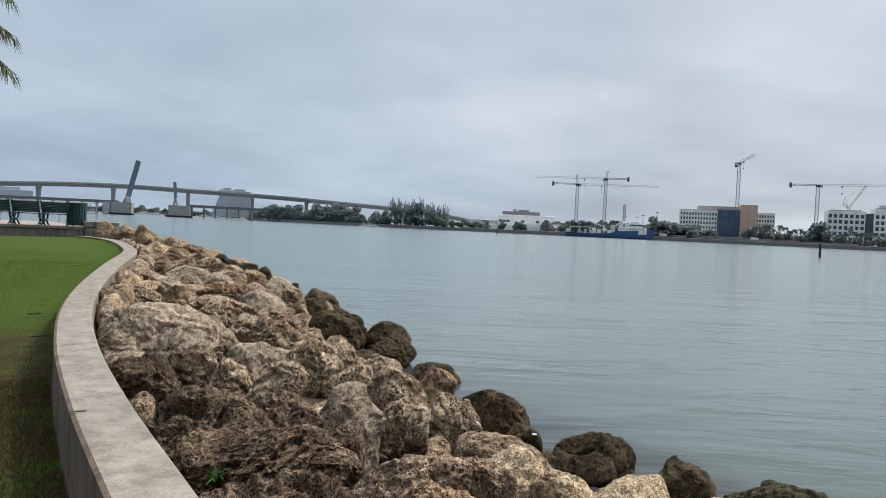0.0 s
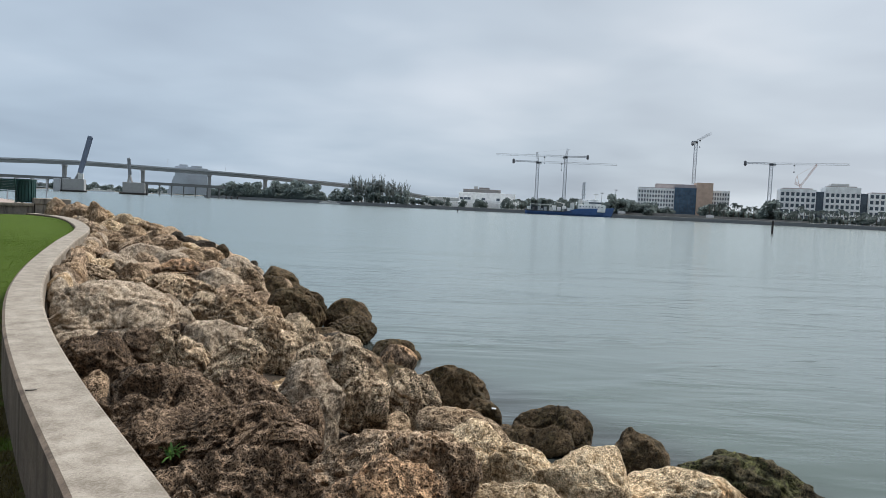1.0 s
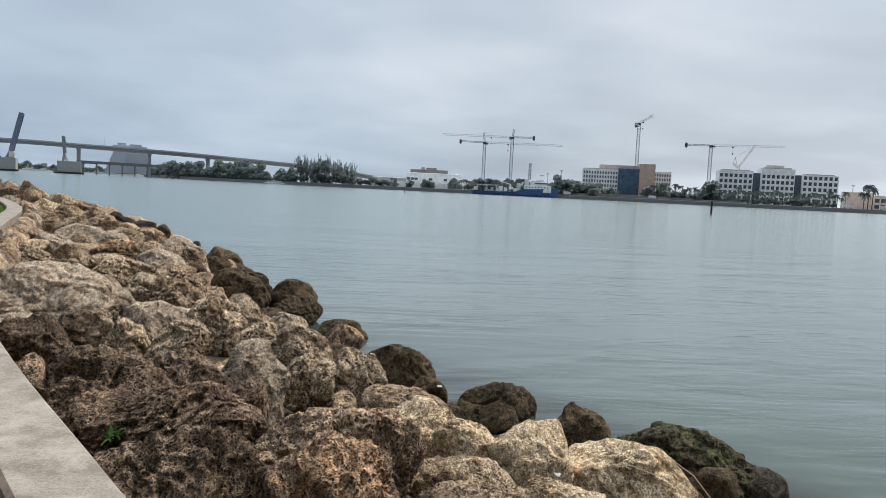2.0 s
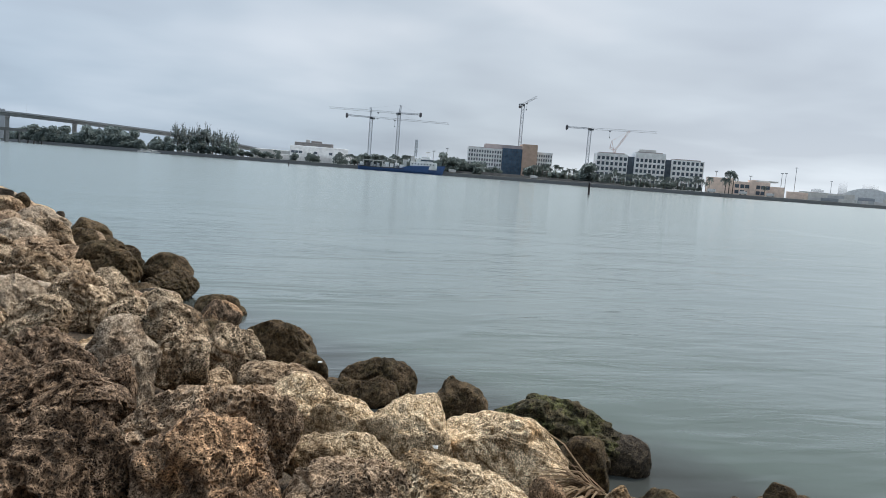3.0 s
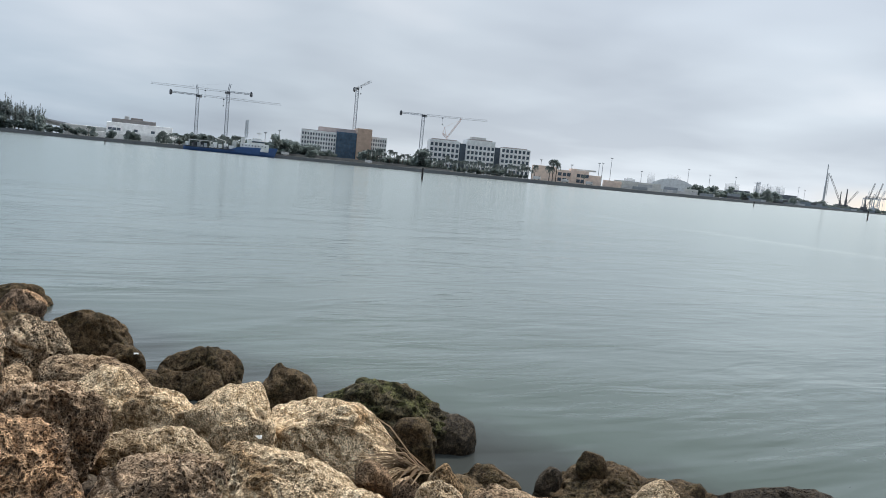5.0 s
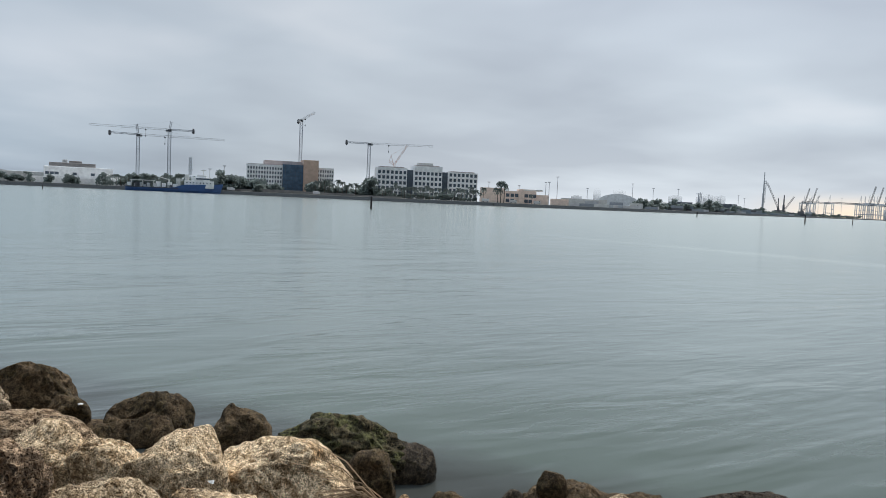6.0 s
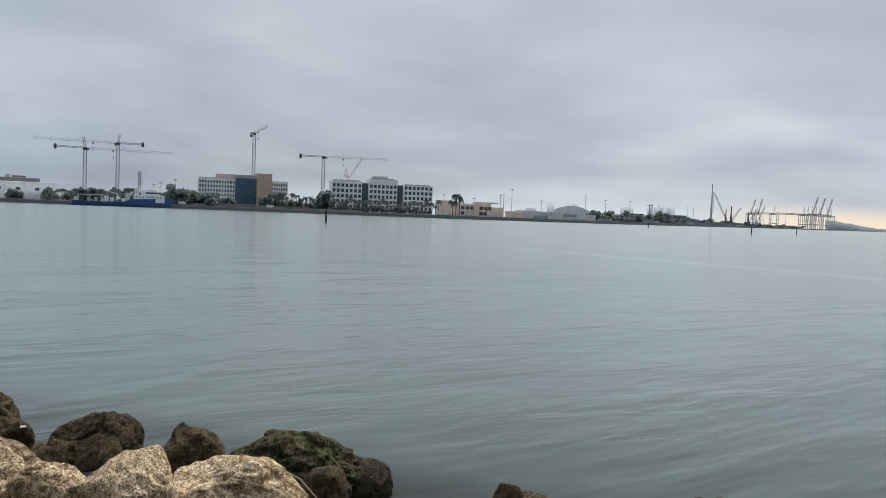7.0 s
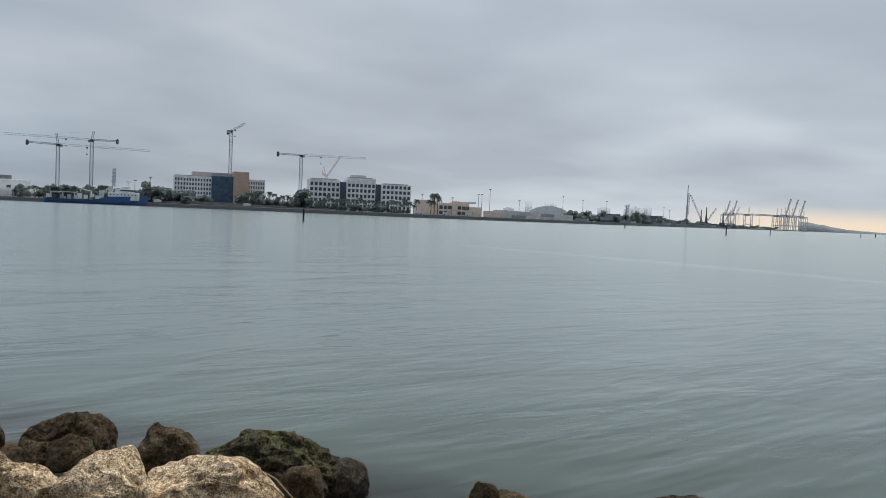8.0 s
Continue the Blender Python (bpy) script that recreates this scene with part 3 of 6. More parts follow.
def boulder(x, y, z, rx, ry, rz, turn, tone, level=6, lean=0.0, peak=0.0, square=2.6):
    """One boulder: a blunt block with broken-off corners, then lumps, clefts and pits of real size.
    lean: degrees by which it tips to its right; peak: how far its crown sits to the right; square: how blocky it is."""
    rng = np.random.default_rng(len(ROCKS) * 7 + 3)
    u, faces = sphere(level)
    a = radians(lean)
    tip = np.array([[math.cos(a), 0, -math.sin(a)], [0, 1, 0], [math.sin(a), 0, math.cos(a)]], np.float32)
    # a blunt ellipsoid cut by a few random planes
    planes = rng.normal(size=(13, 3))
    planes[:8, 2] = np.abs(planes[:8, 2]) + 0.35
    planes /= np.linalg.norm(planes, axis=1, keepdims=True)
    reach = rng.uniform(0.92 if square > 3.4 else 0.79 if tone in ("wet", "black", "moss") else 0.7, 1.06, 13)
    blunt = (np.abs(u) ** square).sum(1) ** (-1 / square)
    cut = (((u @ planes.T.astype(np.float32)).clip(1e-2) / reach) ** 18).sum(1) ** (-1 / 18)
    r = (blunt ** -14 + cut ** -14) ** (-1 / 14)
    radii = np.array((rx, ry, rz), np.float32)
    p = u * r[:, None]
    p[:, 0] += peak * (p[:, 2] + 0.3)
    p[:, 0] *= 1 - 0.13 * p[:, 2]
    p[:, 1] *= 1 - 0.13 * p[:, 2]
    p = (p * radii) @ tip
    size = (rx * ry * rz) ** (1 / 3)
    rough = {"wet": 0.7, "black": 0.6, "pale": 0.75, "stone": 0.8, "mud": 1.35, "pitted": 1.2, "orange": 1.25, "moss": 1.2}.get(tone, 1.0)
    n = ((u / radii) / np.linalg.norm(u / radii, axis=1, keepdims=True)) @ tip
    q = p + rng.uniform(0, 30, 3)
    q2 = q + np.stack([value_noise(q * 3.1 + k * 9) for k in range(3)], 1) * 0.12
    lumps = value_noise(q2 * (1.5 / size)) * 0.085 * size + value_noise(q2 * (3.2 / size)) * 0.05 * size
    ledge = value_noise(q2 * 3.4 + 21.0)
    ledge = np.where(ledge > 0, np.sqrt(np.abs(ledge)), -np.sqrt(np.abs(ledge))) * 0.018
    crag = (0.3 - np.abs(value_noise(q2 * 5.5))) * 0.03
    split = -np.clip(1 - np.abs(value_noise(q2 * 2.3 + 3.0)) / 0.08, 0, 1) * 0.05 * (value_noise(q2 * 1.7 + 12.0) > 0.1)
    hollow = -np.clip((value_noise(q2 * 4.4 + 5.0) - 0.5) / 0.16, 0, 1) * 0.07
    fine = 0.0
    if level >= 5:
        fine = (0.3 - np.abs(value_noise(q2 * 13.0))) * 0.03 - np.clip((value_noise(q2 * 11.0 + 7) - 0.34) / 0.16, 0, 1) * 0.035
        if level >= 6:
            fine -= np.clip((value_noise(q2 * 21.0 + 4) - 0.25) / 0.2, 0, 1) * 0.022
        if level >= 7:
            fine += (0.3 - np.abs(value_noise(q2 * 30.0))) * 0.02
    p = p + n * (lumps + (ledge + crag + hollow + split + fine) * min(1.2, size * 2.2) * rough)[:, None]
    lo, hi = p.min(0), p.max(0)
    p = (p - (lo + hi) / 2) * (2 * radii / (hi - lo))
    c, s = math.cos(radians(turn)), math.sin(radians(turn))
    p = p @ np.array([[c, s, 0], [-s, c, 0], [0, 0, 1]], np.float32)
    me = bpy.data.meshes.new("boulder")
    me.from_pydata(p, [], faces)
    me.materials.append(ROCK[tone])
    me.polygons.foreach_set("use_smooth", [True] * len(faces))
    ob = new("boulder", me)
    ob.location = (x, y, z)
    ROCKS.append((x, y, z, max(rx, ry)))
    return tagged(ob, ROCK_LOOK[tone], "boulder", "boulders of the rock bank")


boulder(-12.01, 26.93, 1.78, 0.45, 0.31, 0.59, 24, "grey", 5, -17, 0.18, 2.5)
boulder(-10.99, 26.28, 1.71, 0.62, 0.44, 0.55, 23, "grey", 5, -7, -0.2, 2.6)
boulder(-9.99, 25.07, 1.84, 0.38, 0.27, 0.48, 22, "tan", 5, 4, 0, 2.8)
boulder(-11.38, 26.75, 1.59, 0.47, 0.33, 0.43, 23, "tan", 5, 3, -0.09, 2.8)
boulder(-10.47, 25.93, 1.57, 0.39, 0.27, 0.37, 22, "grey", 5, 15, 0.18, 3.2)
boulder(-10.31, 26.85, 1.61, 0.41, 0.29, 0.40, 21, "pale", 5, -10, 0.02, 2.6)
boulder(-9.57, 26.30, 1.58, 0.41, 0.29, 0.35, 20, "pale", 5, -22, 0.22, 3.2)
boulder(-8.86, 23.42, 1.48, 0.45, 0.32, 0.35, 21, "pale", 5, 15, -0.06, 3.1)
boulder(-9.20, 22.90, 1.43, 0.39, 0.27, 0.33, 22, "grey", 5, -14, 0.02, 2.7)
boulder(-8.54, 24.73, 1.51, 0.37, 0.26, 0.36, 19, "pale", 5, 15, -0.04, 3.0)
boulder(-7.88, 24.38, 1.48, 0.54, 0.34, 0.31, 18, "tan", 5, 12, -0.27, 2.4)
boulder(-7.67, 21.75, 1.42, 0.42, 0.29, 0.31, 19, "tan", 5, 12, 0.16, 3.2)
boulder(-6.99, 21.85, 1.39, 0.39, 0.27, 0.32, 18, "tan", 5, -6, 0.23, 2.9)
boulder(-7.49, 19.87, 1.33, 0.40, 0.28, 0.33, 21, "tan", 5, 20, 0.06, 3.3)
boulder(-7.70, 19.17, 1.29, 0.33, 0.23, 0.28, 22, "grey", 5, -20, -0.18, 3.3)
boulder(-6.49, 18.84, 1.30, 0.47, 0.33, 0.32, 19, "grey", 5, 15, 0.11, 3.3)
boulder(-6.36, 20.23, 1.32, 0.42, 0.30, 0.28, 17, "grey", 5, -23, 0.25, 3)
boulder(-5.84, 17.24, 1.23, 0.52, 0.34, 0.31, 19, "stone", 5, -22, -0.2, 2.9)
boulder(-6.66, 22.73, 1.39, 0.20, 0.14, 0.18, 16, "black", 5, -2, -0.1, 2.8)
boulder(-6.14, 21.97, 1.34, 0.22, 0.15, 0.13, 16, "black", 5, 15, -0.21, 3.1)
boulder(-5.47, 21.18, 1.26, 0.32, 0.20, 0.17, 14, "black", 5, -3, 0.16, 3)
boulder(-5.26, 19.13, 1.23, 0.32, 0.22, 0.26, 15, "pale", 5, -2, -0.25, 2.7)
boulder(-5.69, 19.16, 1.26, 0.30, 0.21, 0.26, 17, "tan", 5, 5, -0.02, 3.1)
boulder(-4.63, 18.47, 1.14, 0.43, 0.30, 0.30, 14, "tan", 5, 20, 0.27, 3.3)
boulder(-5.04, 16.54, 1.16, 0.45, 0.31, 0.29, 17, "stone", 5, -21, 0.04, 3.2)
boulder(-4.82, 17.28, 1.16, 0.43, 0.30, 0.29, 16, "tan", 5, -4, -0.11, 2.7)
boulder(-6.97, 16.60, 1.21, 0.34, 0.24, 0.27, 23, "grey", 5, -6, 0.29, 2.6)
boulder(-6.44, 16.28, 1.21, 0.33, 0.23, 0.26, 22, "grey", 5, -10, 0.08, 3.3)
boulder(-5.59, 15.29, 1.18, 0.43, 0.30, 0.29, 20, "stone", 5, 15, 0.06, 2.8)
boulder(-5.33, 15.94, 1.18, 0.30, 0.21, 0.26, 18, "grey", 5, 21, 0.11, 2.6)
boulder(-5.88, 14.75, 1.16, 0.36, 0.25, 0.22, 22, "pale", 5, -22, -0.05, 2.9)
boulder(-6.09, 13.87, 1.12, 0.31, 0.22, 0.30, 24, "mud", 5, -4, 0.03, 2.5)
boulder(-5.30, 13.29, 1.11, 0.53, 0.36, 0.33, 22, "pitted", 6, 17, -0.1, 2.5)
boulder(-4.72, 13.50, 1.10, 0.32, 0.22, 0.34, 19, "tan", 5, -4, 0.24, 2.8)
boulder(-4.17, 14.63, 1.06, 0.76, 0.42, 0.39, 16, "orange", 6, -15, -0.2, 2.8)
boulder(-4.77, 20.19, 1.14, 0.22, 0.15, 0.27, 13, "wet", 5, 30, -0.07, 3.2)
boulder(-3.88, 18.24, 0.93, 0.60, 0.35, 0.32, 12, "stone", 5, 12, -0.14, 3.1)
boulder(-4.33, 22.28, 0.65, 0.15, 0.11, 0.18, 11, "black", 5, -3, 0.18, 2.8)
boulder(-3.20, 20.64, 0.36, 0.56, 0.39, 0.48, 9, "wet", 5, 18, -0.25, 3)
boulder(-3.33, 14.11, 0.97, 0.43, 0.30, 0.39, 13, "stone", 5, -24, -0.15, 2.6)
boulder(-3.13, 15.69, 0.86, 0.42, 0.30, 0.38, 11, "pitted", 5, 18, -0.25, 2.9)
boulder(-3.60, 12.87, 0.99, 0.69, 0.39, 0.36, 16, "pitted", 6, 8, -0.2, 2.4)
boulder(-2.91, 17.38, 0.59, 0.33, 0.23, 0.32, 9, "wet", 5, 20, 0.18, 3.0)
boulder(-2.82, 13.05, 0.90, 0.51, 0.31, 0.28, 12, "grey", 6, 15, 0.26, 2.5)
boulder(-1.92, 14.30, 0.53, 0.57, 0.40, 0.51, 8, "wet", 6, -21, -0.25, 3.2)
boulder(-2.01, 17.64, 0.18, 0.35, 0.25, 0.37, 7, "wet", 5, 10, 0.03, 2.5)
boulder(-1.01, 14.90, 0.28, 0.50, 0.35, 0.49, 4, "wet", 5, 12, -0.1, 2.6)
boulder(-0.96, 14.35, 0.14, 0.58, 0.40, 0.38, 4, "wet", 6, 3, 0.29, 2.7)
boulder(-2.94, 11.55, 0.92, 0.42, 0.30, 0.30, 14, "pitted", 5, -10, 0.14, 3.3)
boulder(-2.54, 11.59, 0.88, 0.56, 0.34, 0.31, 12, "pitted", 6, 0, -0.1, 2.7)
boulder(-3.54, 9.50, 1.00, 0.81, 0.57, 0.58, 20, "stone", 6, -14, -0.32, 2.4)
boulder(-3.22, 10.63, 0.95, 0.43, 0.30, 0.34, 17, "stone", 6, 3, -0.3, 2.4)
boulder(-4.32, 11.69, 1.05, 0.25, 0.17, 0.23, 20, "pale", 5, 20, -0.27, 2.4)
boulder(-2.72, 8.16, 1.00, 0.22, 0.15, 0.23, 18, "mud", 5, 15, -0.18, 2.7)
boulder(-2.91, 7.44, 1.00, 0.38, 0.27, 0.32, 21, "mud", 6, 6, -0.1, 2.7)
boulder(-2.43, 8.69, 0.96, 0.36, 0.25, 0.28, 16, "mud", 6, 2, 0.11, 2.6)
boulder(-2.21, 7.78, 0.98, 0.32, 0.22, 0.34, 16, "pitted", 6, -25, -0.25, 2.6)
boulder(-2.05, 8.61, 0.93, 0.37, 0.26, 0.35, 13, "stone", 6, 5, -0.1, 3.1)
boulder(-1.64, 7.78, 0.93, 0.33, 0.23, 0.29, 12, "pitted", 6, -1, 0.29, 3.0)
boulder(-1.49, 9.23, 0.84, 0.38, 0.27, 0.40, 9, "pitted", 6, 10, -0.1, 2.7)
boulder(-1.40, 10.62, 0.74, 0.31, 0.22, 0.35, 8, "pitted", 5, 21, -0.1, 2.5)
boulder(-0.79, 10.26, 0.59, 0.34, 0.24, 0.30, 4, "pitted", 5, -21, 0.19, 2.7)
boulder(-0.91, 8.29, 0.83, 0.24, 0.17, 0.31, 6, "pitted", 5, 23, -0.05, 2.6)
boulder(-0.44, 7.30, 0.83, 0.42, 0.29, 0.50, 3, "pitted", 6, 18, -0.21, 2.5)
boulder(0.16, 7.24, 0.76, 0.31, 0.22, 0.34, -1, "pitted", 6, 10, -0.1, 2.6)
boulder(0.01, 12.91, -0.03, 0.44, 0.31, 0.40, -0, "wet", 5, 10, -0.05, 3.0)
boulder(0.00, 12.13, 0.08, 0.35, 0.25, 0.34, -0, "orange", 5, 8, 0.16, 3.0)
boulder(0.79, 9.66, 0.17, 0.52, 0.36, 0.47, -5, "wet", 6, 6, -0.1, 3.8)
boulder(1.05, 8.51, 0.28, 0.21, 0.15, 0.22, -7, "wet", 5, -11, -0.09, 3.0)
boulder(0.62, 6.33, 0.76, 0.44, 0.24, 0.20, -6, "tan", 6, 6, -0.25, 3.6)
boulder(-0.30, 6.58, 0.87, 0.27, 0.19, 0.34, 3, "pitted", 6, 25, 0.29, 2.4)
boulder(-1.71, 5.58, 1.00, 0.57, 0.40, 0.44, 17, "mud", 6, -16, -0.25, 2.8)
boulder(-1.19, 5.93, 0.98, 0.39, 0.28, 0.38, 11, "mud", 6, -11, 0.05, 2.6)
boulder(-0.73, 6.30, 0.92, 0.33, 0.23, 0.43, 7, "stone", 6, 30, -0.2, 3)
boulder(-1.09, 4.88, 1.00, 0.64, 0.40, 0.37, 13, "mud", 7, -24, -0.26, 3)
boulder(-2.45, 6.09, 1.00, 0.16, 0.11, 0.24, 22, "grey", 5, 5, 0.16, 2.5)
boulder(-1.87, 5.38, 1.00, 0.20, 0.14, 0.25, 19, "mud", 6, 22, 0.13, 2.7)
boulder(-0.66, 5.28, 0.96, 0.19, 0.13, 0.33, 7, "mud", 6, 20, -0.07, 2.7)
boulder(-0.71, 3.82, 1.00, 0.47, 0.33, 0.43, 11, "mud", 7, -24, -0.22, 3)
boulder(-1.56, 4.78, 1.00, 0.32, 0.22, 0.31, 19, "mud", 6, -17, 0.27, 2.4)
boulder(-1.13, 3.86, 1.00, 0.23, 0.16, 0.30, 17, "mud", 6, 22, 0.18, 2.8)
boulder(-0.00, 4.38, 0.96, 0.55, 0.39, 0.45, 1, "grey", 7, 14, 0.25, 3.2)
boulder(0.03, 3.79, 0.98, 0.39, 0.27, 0.42, 0, "orange", 7, -10, 0.05, 2.5)
boulder(0.62, 5.32, 0.85, 0.26, 0.18, 0.29, -6, "pale", 6, 10, -0.1, 3.1)
boulder(0.89, 5.20, 0.82, 0.26, 0.18, 0.23, -9, "pale", 6, 10, 0.11, 2.6)
boulder(0.78, 4.41, 0.89, 0.34, 0.20, 0.17, -9, "pale", 6, 6, 0.05, 2.8)
boulder(1.30, 5.01, 0.78, 0.38, 0.27, 0.30, -13, "pale", 6, 0, 0.21, 3.1)
boulder(2.05, 4.90, 0.63, 0.51, 0.35, 0.34, -22, "pale", 6, 8, -0.05, 2.3)
boulder(0.78, 3.63, 0.86, 0.53, 0.36, 0.33, -11, "grey", 7, 4, 0.29, 4)
boulder(1.29, 3.44, 1.00, 0.45, 0.28, 0.24, -19, "pale", 7, 6, -0.23, 3.5)
boulder(1.48, 3.03, 0.90, 0.41, 0.29, 0.27, -24, "pale", 7, 4, 0.15, 2.6)
boulder(0.67, 3.21, 0.96, 0.09, 0.06, 0.10, -10, "mud", 5, 7, -0.22, 3.0)
boulder(0.95, 3.18, 0.94, 0.11, 0.08, 0.10, -15, "pale", 5, 22, 0.23, 2.7)
boulder(2.00, 3.99, 0.77, 0.12, 0.08, 0.11, -25, "tan", 5, 9, -0.26, 3.0)
boulder(2.22, 3.94, 0.56, 0.17, 0.12, 0.20, -28, "mud", 6, 15, -0.21, 2.6)
boulder(2.46, 3.91, 0.69, 0.12, 0.08, 0.15, -31, "pale", 5, 10, 0.25, 3.2)
boulder(2.13, 3.35, 0.81, 0.18, 0.13, 0.20, -31, "pale", 6, -4, -0.12, 2.9)
boulder(2.49, 3.17, 0.77, 0.30, 0.21, 0.24, -37, "tan", 6, 8, -0.17, 2.6)
boulder(3.91, 3.41, 0.37, 0.37, 0.26, 0.38, -48, "pale", 6, 14, -0.09, 2.9)
boulder(1.81, 8.48, 0.08, 0.51, 0.36, 0.37, -11, "wet", 6, 8, 0.19, 2.9)
boulder(1.78, 8.07, 0.13, 0.23, 0.16, 0.20, -12, "wet", 5, -5, -0.0, 2.8)
boulder(2.51, 7.34, 0.17, 0.31, 0.22, 0.36, -18, "wet", 6, 4, -0.15, 3.1)
boulder(3.21, 6.44, 0.10, 0.70, 0.49, 0.51, -26, "moss", 6, 16, -0.12, 2.3)
boulder(3.04, 6.60, 0.29, 0.26, 0.18, 0.29, -24, "moss", 6, 5, 0.23, 2.9)
boulder(3.70, 6.15, 0.08, 0.34, 0.24, 0.26, -30, "black", 6, 18, 0.15, 2.2)
boulder(2.93, 5.38, 0.27, 0.25, 0.17, 0.34, -28, "wet", 6, 20, -0.05, 3.2)
boulder(3.58, 5.03, 0.03, 0.26, 0.18, 0.23, -35, "wet", 6, 8, -0.16, 2.7)
boulder(4.36, 4.47, -0.01, 0.65, 0.45, 0.41, -44, "wet", 7, -21, -0.1, 2.4)
boulder(4.22, 4.56, 0.37, 0.13, 0.09, 0.13, -42, "wet", 5, 10, -0.1, 2.6)
boulder(3.94, 4.74, 0.16, 0.12, 0.09, 0.17, -39, "black", 5, 0, 0.14, 3.3)
boulder(4.69, 3.95, -0.05, 0.62, 0.44, 0.45, -49, "wet", 6, 20, 0.22, 3.2)
boulder(5.88, 3.97, -0.14, 0.71, 0.42, 0.38, -55, "black", 6, 8, 0.14, 3.1)


# a row of boulders leans against the outer face of the wall, farther on
lean_on = random.Random(31)
for p, o in list(zip(WALL_LINE, WALL_OUT))[::1]:
    far = math.hypot(p.x, p.y)
    if p.y < 10.0 or p.y > 26.5:
        continue
    big = lean_on.uniform(0.30, 0.44)
    at = p + o * (h + 0.5 * big + lean_on.uniform(0.0, 0.12))
    boulder(at.x, at.y, wall_top(p) - 0.62 * big - lean_on.uniform(0.0, 0.14), big * lean_on.uniform(0.9, 1.3), big * lean_on.uniform(0.5, 0.6), big * lean_on.uniform(0.7, 0.95),
            math.degrees(math.atan2(-o.x, o.y)), lean_on.choice(["grey", "stone", "tan", "grey", "pale"]), 5, lean_on.uniform(-20, 20), lean_on.uniform(-0.25, 0.25), lean_on.uniform(2.4, 3.2))

# smaller and farther boulders fill the bank between the large ones
fill = random.Random(11)
for p, o, q in zip(WALL_LINE, WALL_OUT, WALL_LINE[1:]):
    far = math.hypot(p.x, p.y)
    if p.y < -6.5:
        continue
    hidden = p.y < 0.5
    pitch = 1.1 if hidden else 1.0 if far < 12 else 1.15
    run = (q - p).length
    s = -0.4 if hidden else -0.62 if far > 8 else 0.45
    while s < (5.9 if hidden or far < 9 else 3.9):
        s += pitch * fill.uniform(0.78, 1.28)
        if fill.random() > run / pitch * 1.45:
            continue
        at = p.lerp(q, fill.random()) + o * s
        big = fill.uniform(0.30, 0.58) if far > 9 else fill.uniform(0.24, 0.38)
        drop = 0.55 * big + 0.12 if far > 9 else 0.42
        z = bank_height(s, far) - drop + (0.14 if far > 8 and s < 1.2 else 0.0)
        if any((at.x - r[0]) ** 2 + (at.y - r[1]) ** 2 < (0.62 * r[3] + 0.3 * big) ** 2 for r in ROCKS):
            continue
        if hidden:
            big, z = big * 1.7, z - 0.15
        if not hidden and s < 0.2 + big * 0.9:
            big = 0.26
            at = p.lerp(q, 0.5) + o * 0.5
        tone = fill.choice(["pale", "grey", "grey", "tan", "pale", "pale", "mud", "tan"] if far < 9 else ["grey", "stone", "grey", "pale", "grey", "tan"]) if s < 4.2 else fill.choice(["wet", "wet", "grey", "black", "wet"])
        boulder(at.x, at.y, z, big * fill.uniform(0.9, 1.3), big * fill.uniform(0.8, 1.1), big * fill.uniform(0.6, 0.9), fill.uniform(0, 180), tone, 3 if hidden else 5 if far < 14 else 4)

# the bank goes on below and behind the walker
rear = random.Random(17)
for p, o, q in zip(WALL_LINE, WALL_OUT, WALL_LINE[1:]):
    for k in range(int(14 * (q - p).length) + 1):
        s, big = rear.uniform(0.5, 5.6), rear.uniform(0.22, 0.5)
        at = p.lerp(q, rear.random()) + o * s
        if at.y < -6.0 or not (at.length < 4.0 or at.y < 0.4) or s < 0.28 + big:
            continue
        if any((at.x - r[0]) ** 2 + (at.y - r[1]) ** 2 < (0.7 * r[3] + 0.75 * big) ** 2 for r in ROCKS):
            continue
        boulder(at.x, at.y, bank_height(s, 0.0) - 0.3, big * rear.uniform(0.9, 1.3), big, big * rear.uniform(0.65, 0.95), rear.uniform(0, 180),
                rear.choice(["pale", "grey", "grey", "tan", "mud", "stone"]) if s < 4.2 else rear.choice(["wet", "wet", "grey", "black"]), 4)

# ---- the far shore: one sheet of land behind a quay wall ----
SHORE = [(-14.6, 860), (-12, 760), (-9.5, 700), (-6, 650), (-3.6, 615), (1, 590), (5, 575), (12, 565), (20, 555), (28, 545), (36, 545), (44, 640), (48, 740), (51, 860), (55, 1150), (58, 1600), (60.5, 2150), (63.2, 2650)]
bm = bmesh.new()
rim = [polar(a, d) for a, d in SHORE]
foot, top = [[bm.verts.new((p.x, p.y, z)) for p in rim] for z in (-1.0, 2.3)]
inner = [bm.verts.new((*polar(a, d + 6).xy, 2.6)) for a, d in SHORE]
outer = [bm.verts.new((*polar(a, 4600).xy, 2.6)) for a, d in SHORE]
for i in range(len(SHORE) - 1):
    bm.faces.new((foot[i], foot[i + 1], top[i + 1], top[i]))
    bm.faces.new((top[i], top[i + 1], inner[i + 1], inner[i]))
    bm.faces.new((inner[i], inner[i + 1], outer[i + 1], outer[i]))
land = solid("ground_far_shore", bm, LAND, "flat port land behind a low quay", "ground", kind="structure")
bm = bmesh.new()
